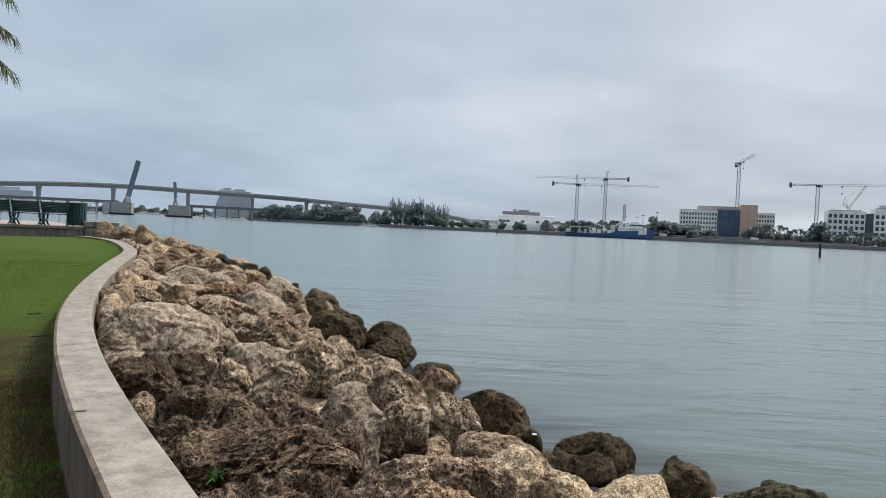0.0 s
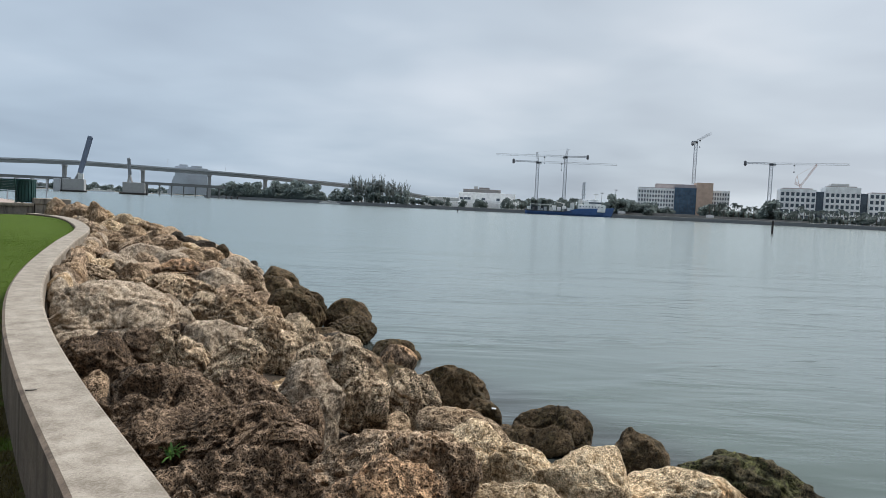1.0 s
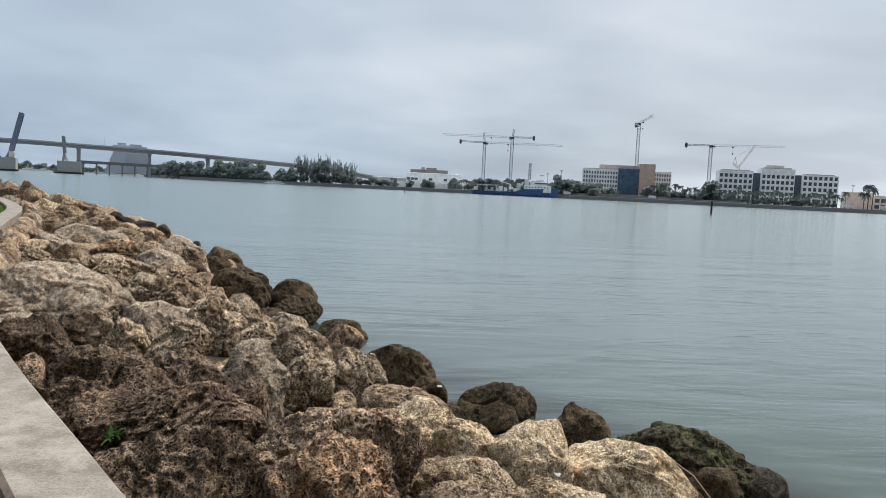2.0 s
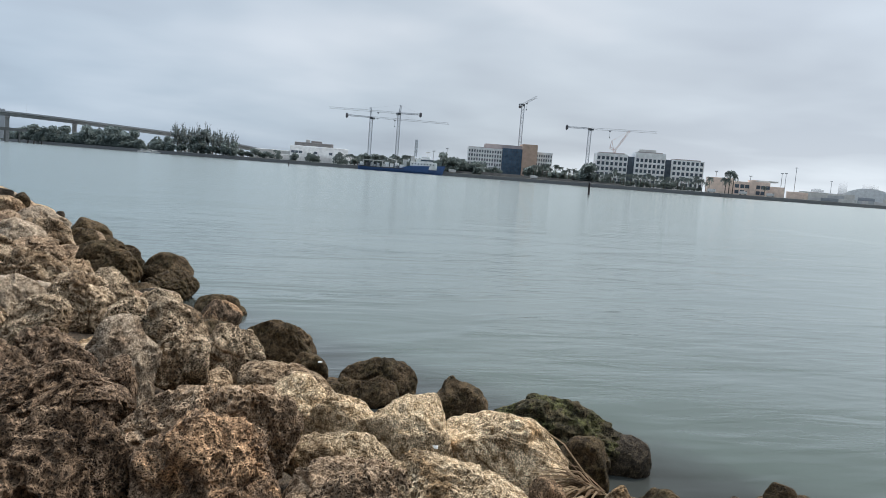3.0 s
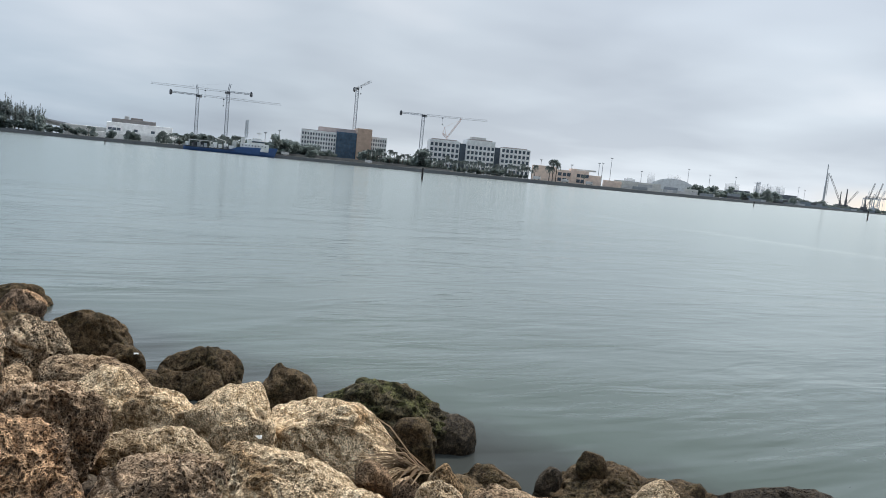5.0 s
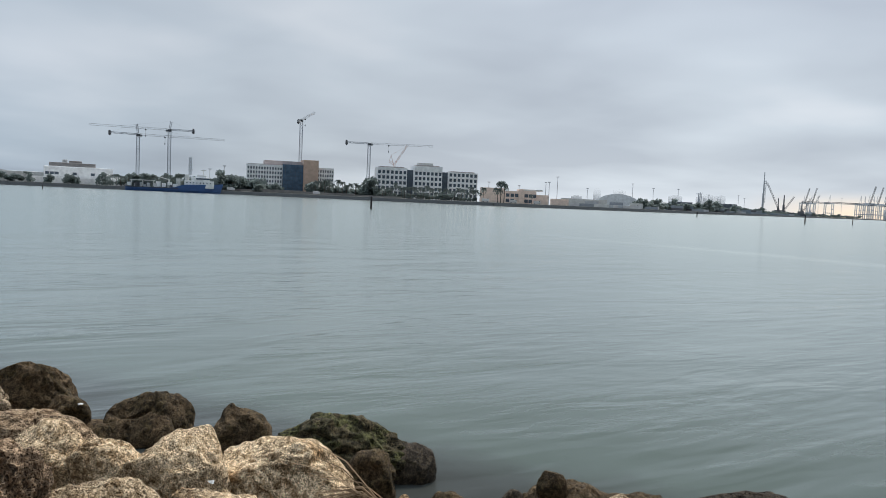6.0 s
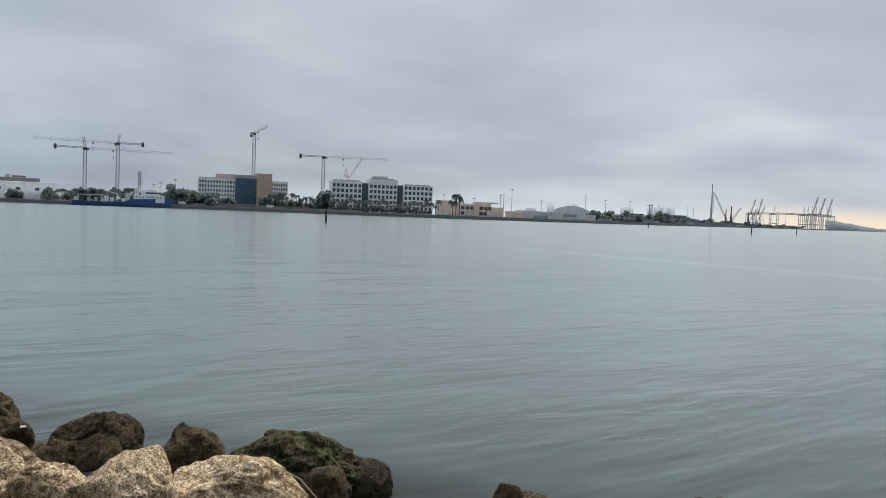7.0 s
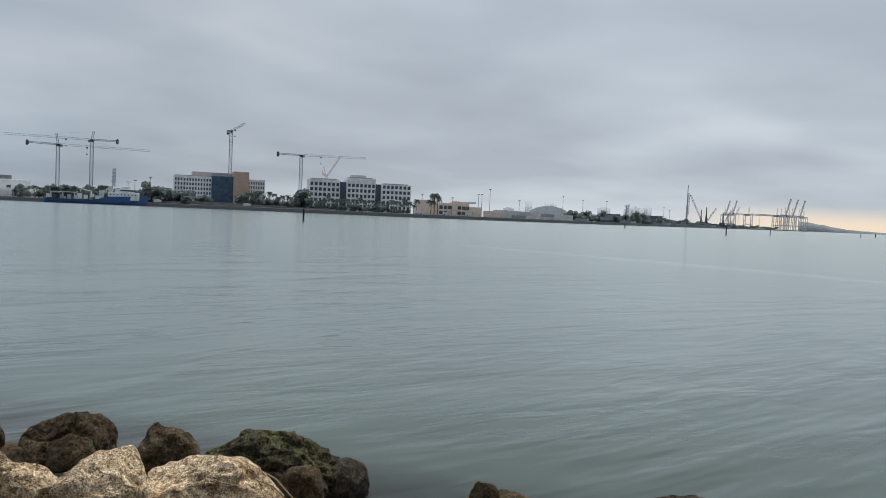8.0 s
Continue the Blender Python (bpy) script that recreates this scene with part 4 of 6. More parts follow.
for (a0, d0), (a1, d1) in zip(SHORE, SHORE[1:]):
    p, q = polar(a0, d0), polar(a1, d1)
    way = (q - p).normalized()
    out = Vector((way.y, -way.x, 0))
    quad = [bm.verts.new(v) for v in (p + out * 0.6 + Vector((0, 0, -1)), q + out * 0.6 + Vector((0, 0, -1)), q + out * 0.6 + Vector((0, 0, 2.5)), p + out * 0.6 + Vector((0, 0, 2.5)), q - out * 0.8 + Vector((0, 0, 2.5)), p - out * 0.8 + Vector((0, 0, 2.5)))]
    bm.faces.new(quad[:4])
    bm.faces.new((quad[3], quad[2], quad[4], quad[5]))
quay = solid("wall_quay", bm, QUAY, "long low dark concrete quay wall along the far shore", "quay wall", kind="structure")


# a low sandy terrace behind the quay in front of the offices
bm = bmesh.new()
for a0, a1, z in ((15.4, 18.2, 4.2), (18.2, 21.6, 4.8), (21.6, 25.4, 4.3), (25.4, 29.0, 3.7)):
    p, q = polar(a0, float(np.interp(a0, [s[0] for s in SHORE], [s[1] for s in SHORE])) + 9), polar(a1, float(np.interp(a1, [s[0] for s in SHORE], [s[1] for s in SHORE])) + 9)
    way = (q - p).normalized() * 0.05
    back = Vector((-way.y, way.x, 0)) * 180
    foot = [bm.verts.new(v) for v in (p + Vector((0, 0, 2.4)), q - way + Vector((0, 0, 2.4)), q - way + back + Vector((0, 0, 2.4)), p + back + Vector((0, 0, 2.4)))]
    head = [bm.verts.new(v.co + Vector((0, 0, z - 2.4))) for v in foot]
    bm.faces.new(head)
    for i in range(4):
        bm.faces.new((foot[i], foot[(i + 1) % 4], head[(i + 1) % 4], head[i]))
solid("wall_terrace", bm, TERRACE, "low sandy terrace wall behind the quay", "terrace wall", kind="structure")


# ---- vegetation ----
def leaf_cloud(bm, rng, centre, radii, count, size):
    """Many small leaf clumps scattered through a crown."""
    for _ in range(count):
        v = Vector((rng.gauss(0, 1), rng.gauss(0, 1), rng.gauss(0, 1))).normalized() * rng.uniform(0.45, 1.0) ** 0.6
        c = Vector(centre) + Vector((v.x * radii[0], v.y * radii[1], v.z * radii[2]))
        turn = Euler((rng.uniform(0, 6.3), rng.uniform(0, 6.3), rng.uniform(0, 6.3))).to_matrix()
        s = size * rng.uniform(0.6, 1.4)
        vs = [bm.verts.new(c + turn @ Vector(o) * s) for o in ((-0.5, -0.3, 0), (0.5, -0.25, 0.1), (0.35, 0.4, -0.1), (-0.4, 0.35, 0.1))]
        bm.faces.new(vs)


def broad_tree(seed, height, spread):
    rng = random.Random(seed)
    tree = thing("tree", Matrix.Identity(4), "dark green broad-leaved shore tree with an uneven crown", "tree", "shore trees")
    bm = bmesh.new()
    bar(bm, (0, 0, 0), (0.2, 0, height * 0.5), 0.28, 0.16, 7)
    for k in range(4):
        a = k * 1.6 + rng.random()
        bar(bm, (0.15, 0, height * rng.uniform(0.25, 0.45)), (math.cos(a) * spread * 0.6, math.sin(a) * spread * 0.6, height * rng.uniform(0.6, 0.85)), 0.12, 0.04, 5)
    part("trunk", bm, BARK, tree)
    bm = bmesh.new()
    for _ in range(15):
        a, r = rng.uniform(0, 6.3), rng.uniform(0, 0.95) * spread
        leaf_cloud(bm, rng, (math.cos(a) * r, math.sin(a) * r, height * (0.06 + 0.72 * rng.random() * (1.15 - 0.5 * r / spread))), (spread * 0.45, spread * 0.45, height * 0.15), 50, 1.2)
    part("crown", bm, HAZED_LEAVES, tree)
    return tree


def casuarina(seed, height):
    rng = random.Random(seed)
    tree = thing("casuarina_tree", Matrix.Identity(4), "tall wispy grey-green casuarina tree on the far shore", "tree", "casuarinas")
    bm = bmesh.new()
    bar(bm, (0, 0, 0), (rng.uniform(-0.6, 0.6), 0, height * 0.96), 0.3, 0.05, 6)
    for k in range(12):
        z, a = height * rng.uniform(0.3, 0.85), rng.uniform(0, 6.3)
        bar(bm, (0, 0, z), (math.cos(a) * 1.9, math.sin(a) * 1.9, z + height * 0.1), 0.08, 0.02, 4)
    part("trunk", bm, BARK, tree)
    bm = bmesh.new()
    for k in range(11):  # leaders that fan out, each with drooping plumes
        a, lean = rng.uniform(0, 6.3), rng.uniform(0.3, 1.0)
        foot, tip = height * rng.uniform(0.15, 0.4), height * rng.uniform(0.72, 1.0) * (1.05 - 0.25 * lean)
        for j in range(5):
            f = (j + rng.random()) / 5
            r = lean * (0.9 + 3.4 * f)
            leaf_cloud(bm, rng, (math.cos(a) * r + rng.gauss(0, 0.3), math.sin(a) * r, foot + (tip - foot) * f), (0.85 - 0.5 * f, 0.85 - 0.5 * f, 1.5), 19, 0.55)
    part("crown", bm, HAZED_NEEDLES, tree)
    return tree


def frond(bm, rng, a, reach, rise, droop, leaflets, size, base):
    """One palm frond: an arching rib with leaflets hanging from it."""
    spine = []
    for k in range(leaflets + 1):
        t = k / leaflets
        spine.append(Vector((math.cos(a) * reach * t, math.sin(a) * reach * t, rise * t - droop * t * t)) + Vector(base))
    side = Vector((-math.sin(a), math.cos(a), 0))
    for p, q in zip(spine, spine[1:]):
        for s in (-1, 1):
            tip = (p + q) / 2 + side * s * size * rng.uniform(0.5, 0.9) + (q - p) * 1.2 + Vector((0, 0, -size * rng.uniform(0.5, 1.0)))
            vs = [bm.verts.new(v) for v in (p, q, tip)]
            bm.faces.new(vs)


def palm(seed, height, reach=2.6):
    rng = random.Random(seed)
    tree = thing("palm_tree", Matrix.Identity(4), "slim palm tree with a ragged dark green crown", "palm tree", "palms on the far shore")
    bm = bmesh.new()
    lean = rng.uniform(-0.5, 0.5)
    bar(bm, (0, 0, 0), (lean * 0.5, 0, height * 0.5), 0.24, 0.18, 6)
    bar(bm, (lean * 0.5, 0, height * 0.5), (lean, 0, height), 0.18, 0.15, 6)
    part("trunk", bm, BARK, tree)
    bm = bmesh.new()
    for k in range(24):
        frond(bm, rng, rng.uniform(0, 6.3), reach * rng.uniform(0.65, 1.0), rng.uniform(-0.4, 2.2), rng.uniform(1.4, 3.0), 6, 0.9, (lean, 0, height))
    part("crown", bm, HAZED_FRONDS, tree)
    return tree


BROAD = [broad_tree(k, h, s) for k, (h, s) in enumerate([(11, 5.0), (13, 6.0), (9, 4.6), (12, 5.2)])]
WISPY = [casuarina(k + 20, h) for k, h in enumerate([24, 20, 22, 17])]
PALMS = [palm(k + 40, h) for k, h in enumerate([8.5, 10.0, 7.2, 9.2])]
grove = random.Random(3)
USED = set()


def plant(kinds, az, d, size=1.0):
    """Stands a tree of one of the kinds at a bearing; the first of each kind is the one that was built."""
    unused = [i for i, t in enumerate(kinds) if t not in USED]
    k = unused[0] if unused else grove.randrange(len(kinds))
    m = Matrix.Translation(polar(az, d, 2.5)) @ Matrix.Rotation(grove.uniform(0, 6.3), 4, "Z")
    if kinds[k] not in USED:
        USED.add(kinds[k])
        ob = kinds[k]
        ob.matrix_basis = m
    else:
        ob = copy_thing(kinds[k], m)
    ob.scale = (size * 1.2, size * 1.2, size * grove.uniform(1.1, 1.3))
    return ob


def shore_d(az):
    return float(np.interp(az, [s[0] for s in SHORE], [s[1] for s in SHORE]))


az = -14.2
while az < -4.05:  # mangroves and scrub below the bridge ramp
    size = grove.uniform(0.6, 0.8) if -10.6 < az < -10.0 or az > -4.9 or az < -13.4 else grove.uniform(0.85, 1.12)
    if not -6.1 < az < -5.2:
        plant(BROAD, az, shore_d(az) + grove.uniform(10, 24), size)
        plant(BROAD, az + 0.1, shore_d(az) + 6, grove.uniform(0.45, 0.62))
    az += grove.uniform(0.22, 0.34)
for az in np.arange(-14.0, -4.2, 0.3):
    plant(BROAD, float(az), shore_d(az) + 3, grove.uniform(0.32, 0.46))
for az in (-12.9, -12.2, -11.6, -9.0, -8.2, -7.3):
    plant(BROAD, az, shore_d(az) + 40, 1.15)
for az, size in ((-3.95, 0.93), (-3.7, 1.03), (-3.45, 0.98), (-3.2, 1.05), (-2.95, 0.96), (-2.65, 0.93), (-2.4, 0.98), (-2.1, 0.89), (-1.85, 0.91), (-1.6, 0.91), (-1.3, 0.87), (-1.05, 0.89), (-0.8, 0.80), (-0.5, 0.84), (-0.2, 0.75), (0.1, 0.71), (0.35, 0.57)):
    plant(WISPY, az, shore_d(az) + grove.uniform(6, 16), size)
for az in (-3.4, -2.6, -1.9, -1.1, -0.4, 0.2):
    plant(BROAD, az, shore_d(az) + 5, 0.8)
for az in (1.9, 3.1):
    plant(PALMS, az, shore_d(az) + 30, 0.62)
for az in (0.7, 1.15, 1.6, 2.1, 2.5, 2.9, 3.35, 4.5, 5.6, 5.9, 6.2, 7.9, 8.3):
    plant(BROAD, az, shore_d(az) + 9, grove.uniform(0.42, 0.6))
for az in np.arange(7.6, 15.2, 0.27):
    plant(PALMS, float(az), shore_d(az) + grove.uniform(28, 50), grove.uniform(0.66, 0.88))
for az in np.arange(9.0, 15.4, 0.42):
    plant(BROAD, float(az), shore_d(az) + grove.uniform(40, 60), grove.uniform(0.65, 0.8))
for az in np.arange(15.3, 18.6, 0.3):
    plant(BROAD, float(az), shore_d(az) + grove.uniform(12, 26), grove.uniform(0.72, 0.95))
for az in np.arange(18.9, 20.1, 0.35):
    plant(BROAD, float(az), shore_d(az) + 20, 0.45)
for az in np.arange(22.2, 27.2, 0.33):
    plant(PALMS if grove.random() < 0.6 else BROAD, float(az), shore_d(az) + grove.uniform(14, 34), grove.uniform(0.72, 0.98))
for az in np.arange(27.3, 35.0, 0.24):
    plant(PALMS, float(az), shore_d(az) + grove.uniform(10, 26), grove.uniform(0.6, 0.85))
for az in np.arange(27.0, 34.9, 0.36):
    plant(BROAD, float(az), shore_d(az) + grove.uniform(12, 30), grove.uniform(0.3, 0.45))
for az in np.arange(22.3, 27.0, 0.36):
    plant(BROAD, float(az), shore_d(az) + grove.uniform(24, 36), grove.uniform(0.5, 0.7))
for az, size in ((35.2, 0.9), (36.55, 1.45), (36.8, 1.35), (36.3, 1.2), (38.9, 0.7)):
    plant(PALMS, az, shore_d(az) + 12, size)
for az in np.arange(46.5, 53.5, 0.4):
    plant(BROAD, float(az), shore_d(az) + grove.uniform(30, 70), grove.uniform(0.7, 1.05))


# ---- office buildings ----
def window_mesh(width, height):
    """A dark pane set in a shallow frame."""
    bm = boxed((-width / 2, -0.05, -height / 2), (width / 2, 0.12, height / 2))
    return mesh_of("window", bm, GLASS)


def windows(parent, mesh, x0, x1, y, zs, count):
    for z in zs:
        for k in range(count):
            ob = new("window", mesh)
            ob.parent = parent
            ob.location = (x0 + (x1 - x0) * (k + 0.5) / count, y - 0.02, z)


def facade(lo, hi, cols, rows, z0, pitch, fill_w, fill_h, depth=0.5):
    """A building block whose front has a deep reveal for every window, as one closed skin."""
    bm = bmesh.new()
    x0, x1, y, yb = lo[0], hi[0], lo[1], hi[1]
    step = (x1 - x0) / cols
    xs, zs = [x0], [lo[2]]
    for k in range(cols):
        xs += [x0 + (k + 0.5 - fill_w / 2) * step, x0 + (k + 0.5 + fill_w / 2) * step]
    for r in range(rows):
        zs += [z0 + (r + 0.5 - fill_h / 2) * pitch, z0 + (r + 0.5 + fill_h / 2) * pitch]
    xs.append(x1)
    zs.append(hi[2])
    grid = [[bm.verts.new((x, y, z)) for x in xs] for z in zs]
    for i in range(len(zs) - 1):
        for k in range(len(xs) - 1):
            ring = (grid[i][k], grid[i][k + 1], grid[i + 1][k + 1], grid[i + 1][k])
            if not (i % 2 and k % 2):
                bm.faces.new(ring)
                continue
            deep = [bm.verts.new(v.co + Vector((0, depth, 0))) for v in ring]
            for m in range(4):
                bm.faces.new((ring[m], ring[(m + 1) % 4], deep[(m + 1) % 4], deep[m]))
            bm.faces.new(deep)
    edge = [grid[0][k] for k in range(len(xs))], [grid[-1][k] for k in range(len(xs))], [row[0] for row in grid], [row[-1] for row in grid]
    for line in edge:
        back_line = [bm.verts.new((v.co.x, yb, v.co.z)) for v in line]
        for k in range(len(line) - 1):
            bm.faces.new((line[k], line[k + 1], back_line[k + 1], back_line[k]))
    bmesh.ops.remove_doubles(bm, verts=bm.verts, dist=0.001)
    bmesh.ops.recalc_face_normals(bm, faces=bm.faces)
    return bm


WIN = window_mesh(1.3, 1.9)
office = thing("office_building", facing_home(20.7, 600, 2.5, 6), "white office block with blue glass hall and terracotta tower", "office building")
part("wall", facade((-33.5, 0, 0), (-6.8, 16, 21.5), 13, 6, 0.6, 3.3, 0.55, 0.6), WHITE, office)
windows(office, WIN, -33.5, -6.8, 0.5, [0.6 + 3.3 * (r + 0.5) for r in range(6)], 13)
part("glass_hall", boxed((-6.8, -2.5, 0), (9.0, 14, 22.4), 0.15), BLUEGLASS, office, "dark blue curtain-glass hall")
bm = bmesh.new()
for k in range(9):
    block(bm, (-6.75 + k * 1.95, -2.58, 0.5), (-6.65 + k * 1.95, -2.46, 22.2))
for k in range(7):
    block(bm, (-6.7, -2.57, 3.2 * k + 0.4), (8.9, -2.47, 3.2 * k + 0.5))
part("mullions", bm, DARK, office)
part("tower", boxed((9.0, -4.0, 0), (20.6, 18, 26.6), 0.12), TERRACOTTA, office, "terracotta stucco tower")
part("upper_storey", boxed((-20.0, 5.0, 19.0), (9.05, 20, 25.2), 0.1), DUSKY, office, "dusky rose upper storey")
part("right_wing", facade((20.6, 2, 0), (33.6, 16, 21.3), 7, 6, 0.4, 3.3, 0.55, 0.6), WHITE, office)
windows(office, WIN, 20.6, 33.6, 2.5, [0.4 + 3.3 * (r + 0.5) for r in range(6)], 7)
part("roof", boxed((-33.0, 0.6, 21.5), (-20.2, 15, 21.9)), ROOF, office)
part("entrance_roof", boxed((-24, -14, 3.2), (-12, -4, 3.8), 0.1), OFFWHITE, office)

WIN2 = window_mesh(2.1, 2.5)
office = thing("office_building", facing_home(31.0, 600, 2.5, 10), "white office building of three blocks with dark glass links", "office building")
for x0, x1, top_z, y in ((-41.0, -17.4, 24.0, 0.0), (-12.0, 10.4, 26.2, -3.0), (16.0, 39.6, 22.6, -2.0)):
    part("wall", facade((x0, y, 0), (x1, y + 22, top_z), 7, 5, 2.0, 4.1, 0.64, 0.62), WHITE, office)
    windows(office, WIN2, x0, x1, y + 0.5, [2.0 + 4.1 * (r + 0.5) for r in range(5)], 7)
    part("roof", boxed((x0 + 2.0, y + 3, top_z), (x1 - 2.0, y + 18, top_z + 0.9), 0.1), ROOF, office)
for x0, x1, top_z in ((-17.4, -12.0, 22.8), (10.4, 16.0, 22.4)):
    part("glass_link", boxed((x0, 3.0, 0), (x1, 16, top_z)), GLASS, office, "dark glazed link")
part("plant_room", boxed((-8, 4, 26.2), (4, 12, 29.0), 0.1), OFFWHITE, office)
bm = bmesh.new()
for k in range(6):
    bar(bm, (-40 + k * 1.8, -1.2, 0), (-40 + k * 1.8, -1.2, 6.0), 0.3, None, 8)
block(bm, (-41.0, -1.8, 6.0), (-30.2, -0.6, 6.8))
part("colonnade", bm, WHITE, office)

hall = thing("terminal_building", facing_home(38.0, 645, 2.5, 8), "low peach stucco terminal with dark openings", "terminal building")
part("wall", boxed((-33, 2, 0), (-13, 18, 12.6), 0.15), PEACH, hall)
part("wall", boxed((-13, 0, 0), (-1.2, 16, 10.6), 0.15), PEACH, hall)
part("tower", boxed((-1.2, -1.5, 0), (3.2, 14, 12.4), 0.15), PEACH, hall)
part("wall", boxed((3.2, 0.5, 0), (14, 16, 11.2), 0.15), PEACH, hall)
part("wall", boxed((14, 2.5, 0), (25, 16, 8.2), 0.15), PEACH, hall)
part("roof", boxed((3.6, 2.5, 11.2), (20, 15, 12.5), 0.2), OFFWHITE, hall)
OPENING = mesh_of("window", boxed((-1.5, -0.1, -1.4), (1.5, 0.15, 1.4)), GLASS)
for x, y, z in ((-10.6, 0, 6.9), (-6.6, 0, 6.9), (-3.0, 0, 6.9), (5.4, 0.5, 6.9), (9.0, 0.5, 6.9), (12.4, 0.5, 6.9), (5.4, 0.5, 2.4), (9.0, 0.5, 2.4), (-10.6, 0, 2.4), (-6.6, 0, 2.4)):
    ob = new("window", OPENING)
    ob.parent, ob.location = hall, (x, y, z)

hall = thing("terminal_building", facing_home(5.7, 640, 2.5), "long low white terminal with a dusky roof band", "terminal building")
part("wall", boxed((-17.0, 0, 0), (31, 30, 12.9), 0.6), WHITE, hall)
part("wall", boxed((31, 3, 0), (40, 26, 7.0), 0.6), WHITE, hall)
part("wall", boxed((-46, 4, 0), (-17.0, 26, 8.0), 0.6), OFFWHITE, hall)
part("base_wall", boxed((-24, -10, 0), (44, -2, 4.6), 0.3), WHITE, hall)
part("roof_band", boxed((-13.5, 2, 12.9), (18.5, 26, 15.9), 0.4), ROOF, hall, "dusky roof band")
part("roof_plant", boxed((0, 8, 15.9), (9, 20, 17.6), 0.4), ROOF, hall)
part("roof_plant", boxed((-4.5, 8, 15.9), (-1, 20, 18.4), 0.4), OFFWHITE, hall)
OPENING2 = mesh_of("window", boxed((-1.4, -0.1, -1.0), (1.4, 0.15, 1.0)), GLASS)
for x in (-14.5, -11.4, -8.3, 4.0, 16.5):
    ob = new("window", OPENING2)
    ob.parent, ob.location = hall, (x, 0, 7.6)


# ---- tower cranes ----
def lattice(bm, a, b, wide, chord, bays, tall=None, brace=0.6):
    """A square truss from a to b with zigzag bracing."""
    a, b = Vector(a), Vector(b)
    axis = (b - a).normalized()
    side = axis.cross(Vector((0, 0, 1)))
    side = side.normalized() if side.length > 0.01 else Vector((1, 0, 0))
    upw = side.cross(axis).normalized()
    h, v = wide / 2, (tall or wide) / 2
    corners = [side * sx * h + upw * sz * v for sx, sz in ((-1, -1), (1, -1), (1, 1), (-1, 1))]
    for c in corners:
        bar(bm, a + c, b + c, chord, None, 4)
    for k in range(bays):
        p, q = a.lerp(b, k / bays), a.lerp(b, (k + 1) / bays)
        for i in range(4):
            c, d = corners[i], corners[(i + 1) % 4]
            bar(bm, p + (c if k % 2 else d), q + (d if k % 2 else c), chord * brace, None, 3)


def tower_crane(az, d, slew, jib_to, jib, counter, apex=7.0, paint=CRANE, label="grey lattice tower crane with concrete counterweight"):
    """jib_to: the bearing of the jib, degrees anticlockwise from local +x (to the right of the viewing point)."""
    crane = thing("tower_crane", facing_home(az, d, 2.5), label, "tower crane", "tower cranes")
    bm = bmesh.new()
    lattice(bm, (0, 0, 0), (0, 0, slew - 1.5), 2.2, 0.42, int(slew / 2.2), None, 0.35)
    part("mast", bm, paint, crane)
    part("footing", boxed((-3, -3, -0.4), (3, 3, 0.9), 0.1), WEIGHT, crane)
    w = Vector((math.cos(radians(jib_to)), math.sin(radians(jib_to)), 0))
    s = Vector((-w.y, w.x, 0))
    top = Vector((0, 0, slew))
    bm = bmesh.new()
    lattice(bm, top + w * 1.0, top + w * jib + Vector((0, 0, 0.6)), 1.2, 0.08, int(jib / 2.4), 1.3)
    part("jib", bm, JIB, crane)
    bm = bmesh.new()
    lattice(bm, top - w * 1.0, top - w * counter, 1.5, 0.2, 7, 1.0)
    counter_jib = part("counter_jib", bm, paint, crane)
    bm = bmesh.new()
    m = Matrix.Translation(top - w * (counter - 1.0) + Vector((0, 0, -0.3))) @ Matrix.Rotation(radians(jib_to), 4, "Z")
    bmesh.ops.create_cube(bm, size=1.0, matrix=m @ Matrix.Diagonal((2.0, 2.0, 4.0, 1)))
    bmesh.ops.bevel(bm, geom=list(bm.edges), offset=0.5, segments=2, affect="EDGES")
    part("counterweight", bm, WEIGHT, counter_jib, "dark concrete counterweight blocks")
    bm = bmesh.new()
    bar(bm, top + Vector((0, 0, -1.6)), top + Vector((0, 0, 0.2)), 1.5, 1.5, 10)
    part("slewing_ring", bm, DARK, crane)
    bm = bmesh.new()
    m = Matrix.Translation(top + w * 2.0 - s * 1.4 + Vector((0, 0, -1.0))) @ Matrix.Rotation(radians(jib_to), 4, "Z")
    bmesh.ops.create_cube(bm, size=1.0, matrix=m @ Matrix.Diagonal((1.6, 1.4, 2.0, 1)))
    cab = part("cab", bm, OFFWHITE, crane)
    bm = bmesh.new()
    bmesh.ops.create_cube(bm, size=1.0, matrix=m @ Matrix.Translation((0, 0, 0.3)) @ Matrix.Diagonal((1.64, 1.44, 0.8, 1)))
    part("cab_window", bm, GLASS, cab)
    if apex:
        bm = bmesh.new()
        lattice(bm, top, top + Vector((0, 0, apex)) - w * 1.2, 1.2, 0.16, 4)
        part("apex", bm, paint, crane)
        bm = bmesh.new()
        tip = top + Vector((0, 0, apex)) - w * 1.2
        bar(bm, tip, top + w * jib * 0.62 + Vector((0, 0, 1.0)), 0.035, None, 4)
        bar(bm, tip, top - w * (counter - 2) + Vector((0, 0, 0.6)), 0.035, None, 4)
        part("tie_bars", bm, JIB, crane)
    bm = bmesh.new()
    hook = top + w * jib * 0.3
    bar(bm, hook + Vector((0, 0, -0.8)), hook + Vector((0, 0, -5.5)), 0.06, None, 4)
    block(bm, hook + Vector((-0.6, -0.6, -1.5)), hook + Vector((0.6, 0.6, -0.6)))
    block(bm, hook + Vector((-0.4, -0.4, -6.5)), hook + Vector((0.4, 0.4, -5.5)))
    part("trolley", bm, DARK, crane)
    return crane


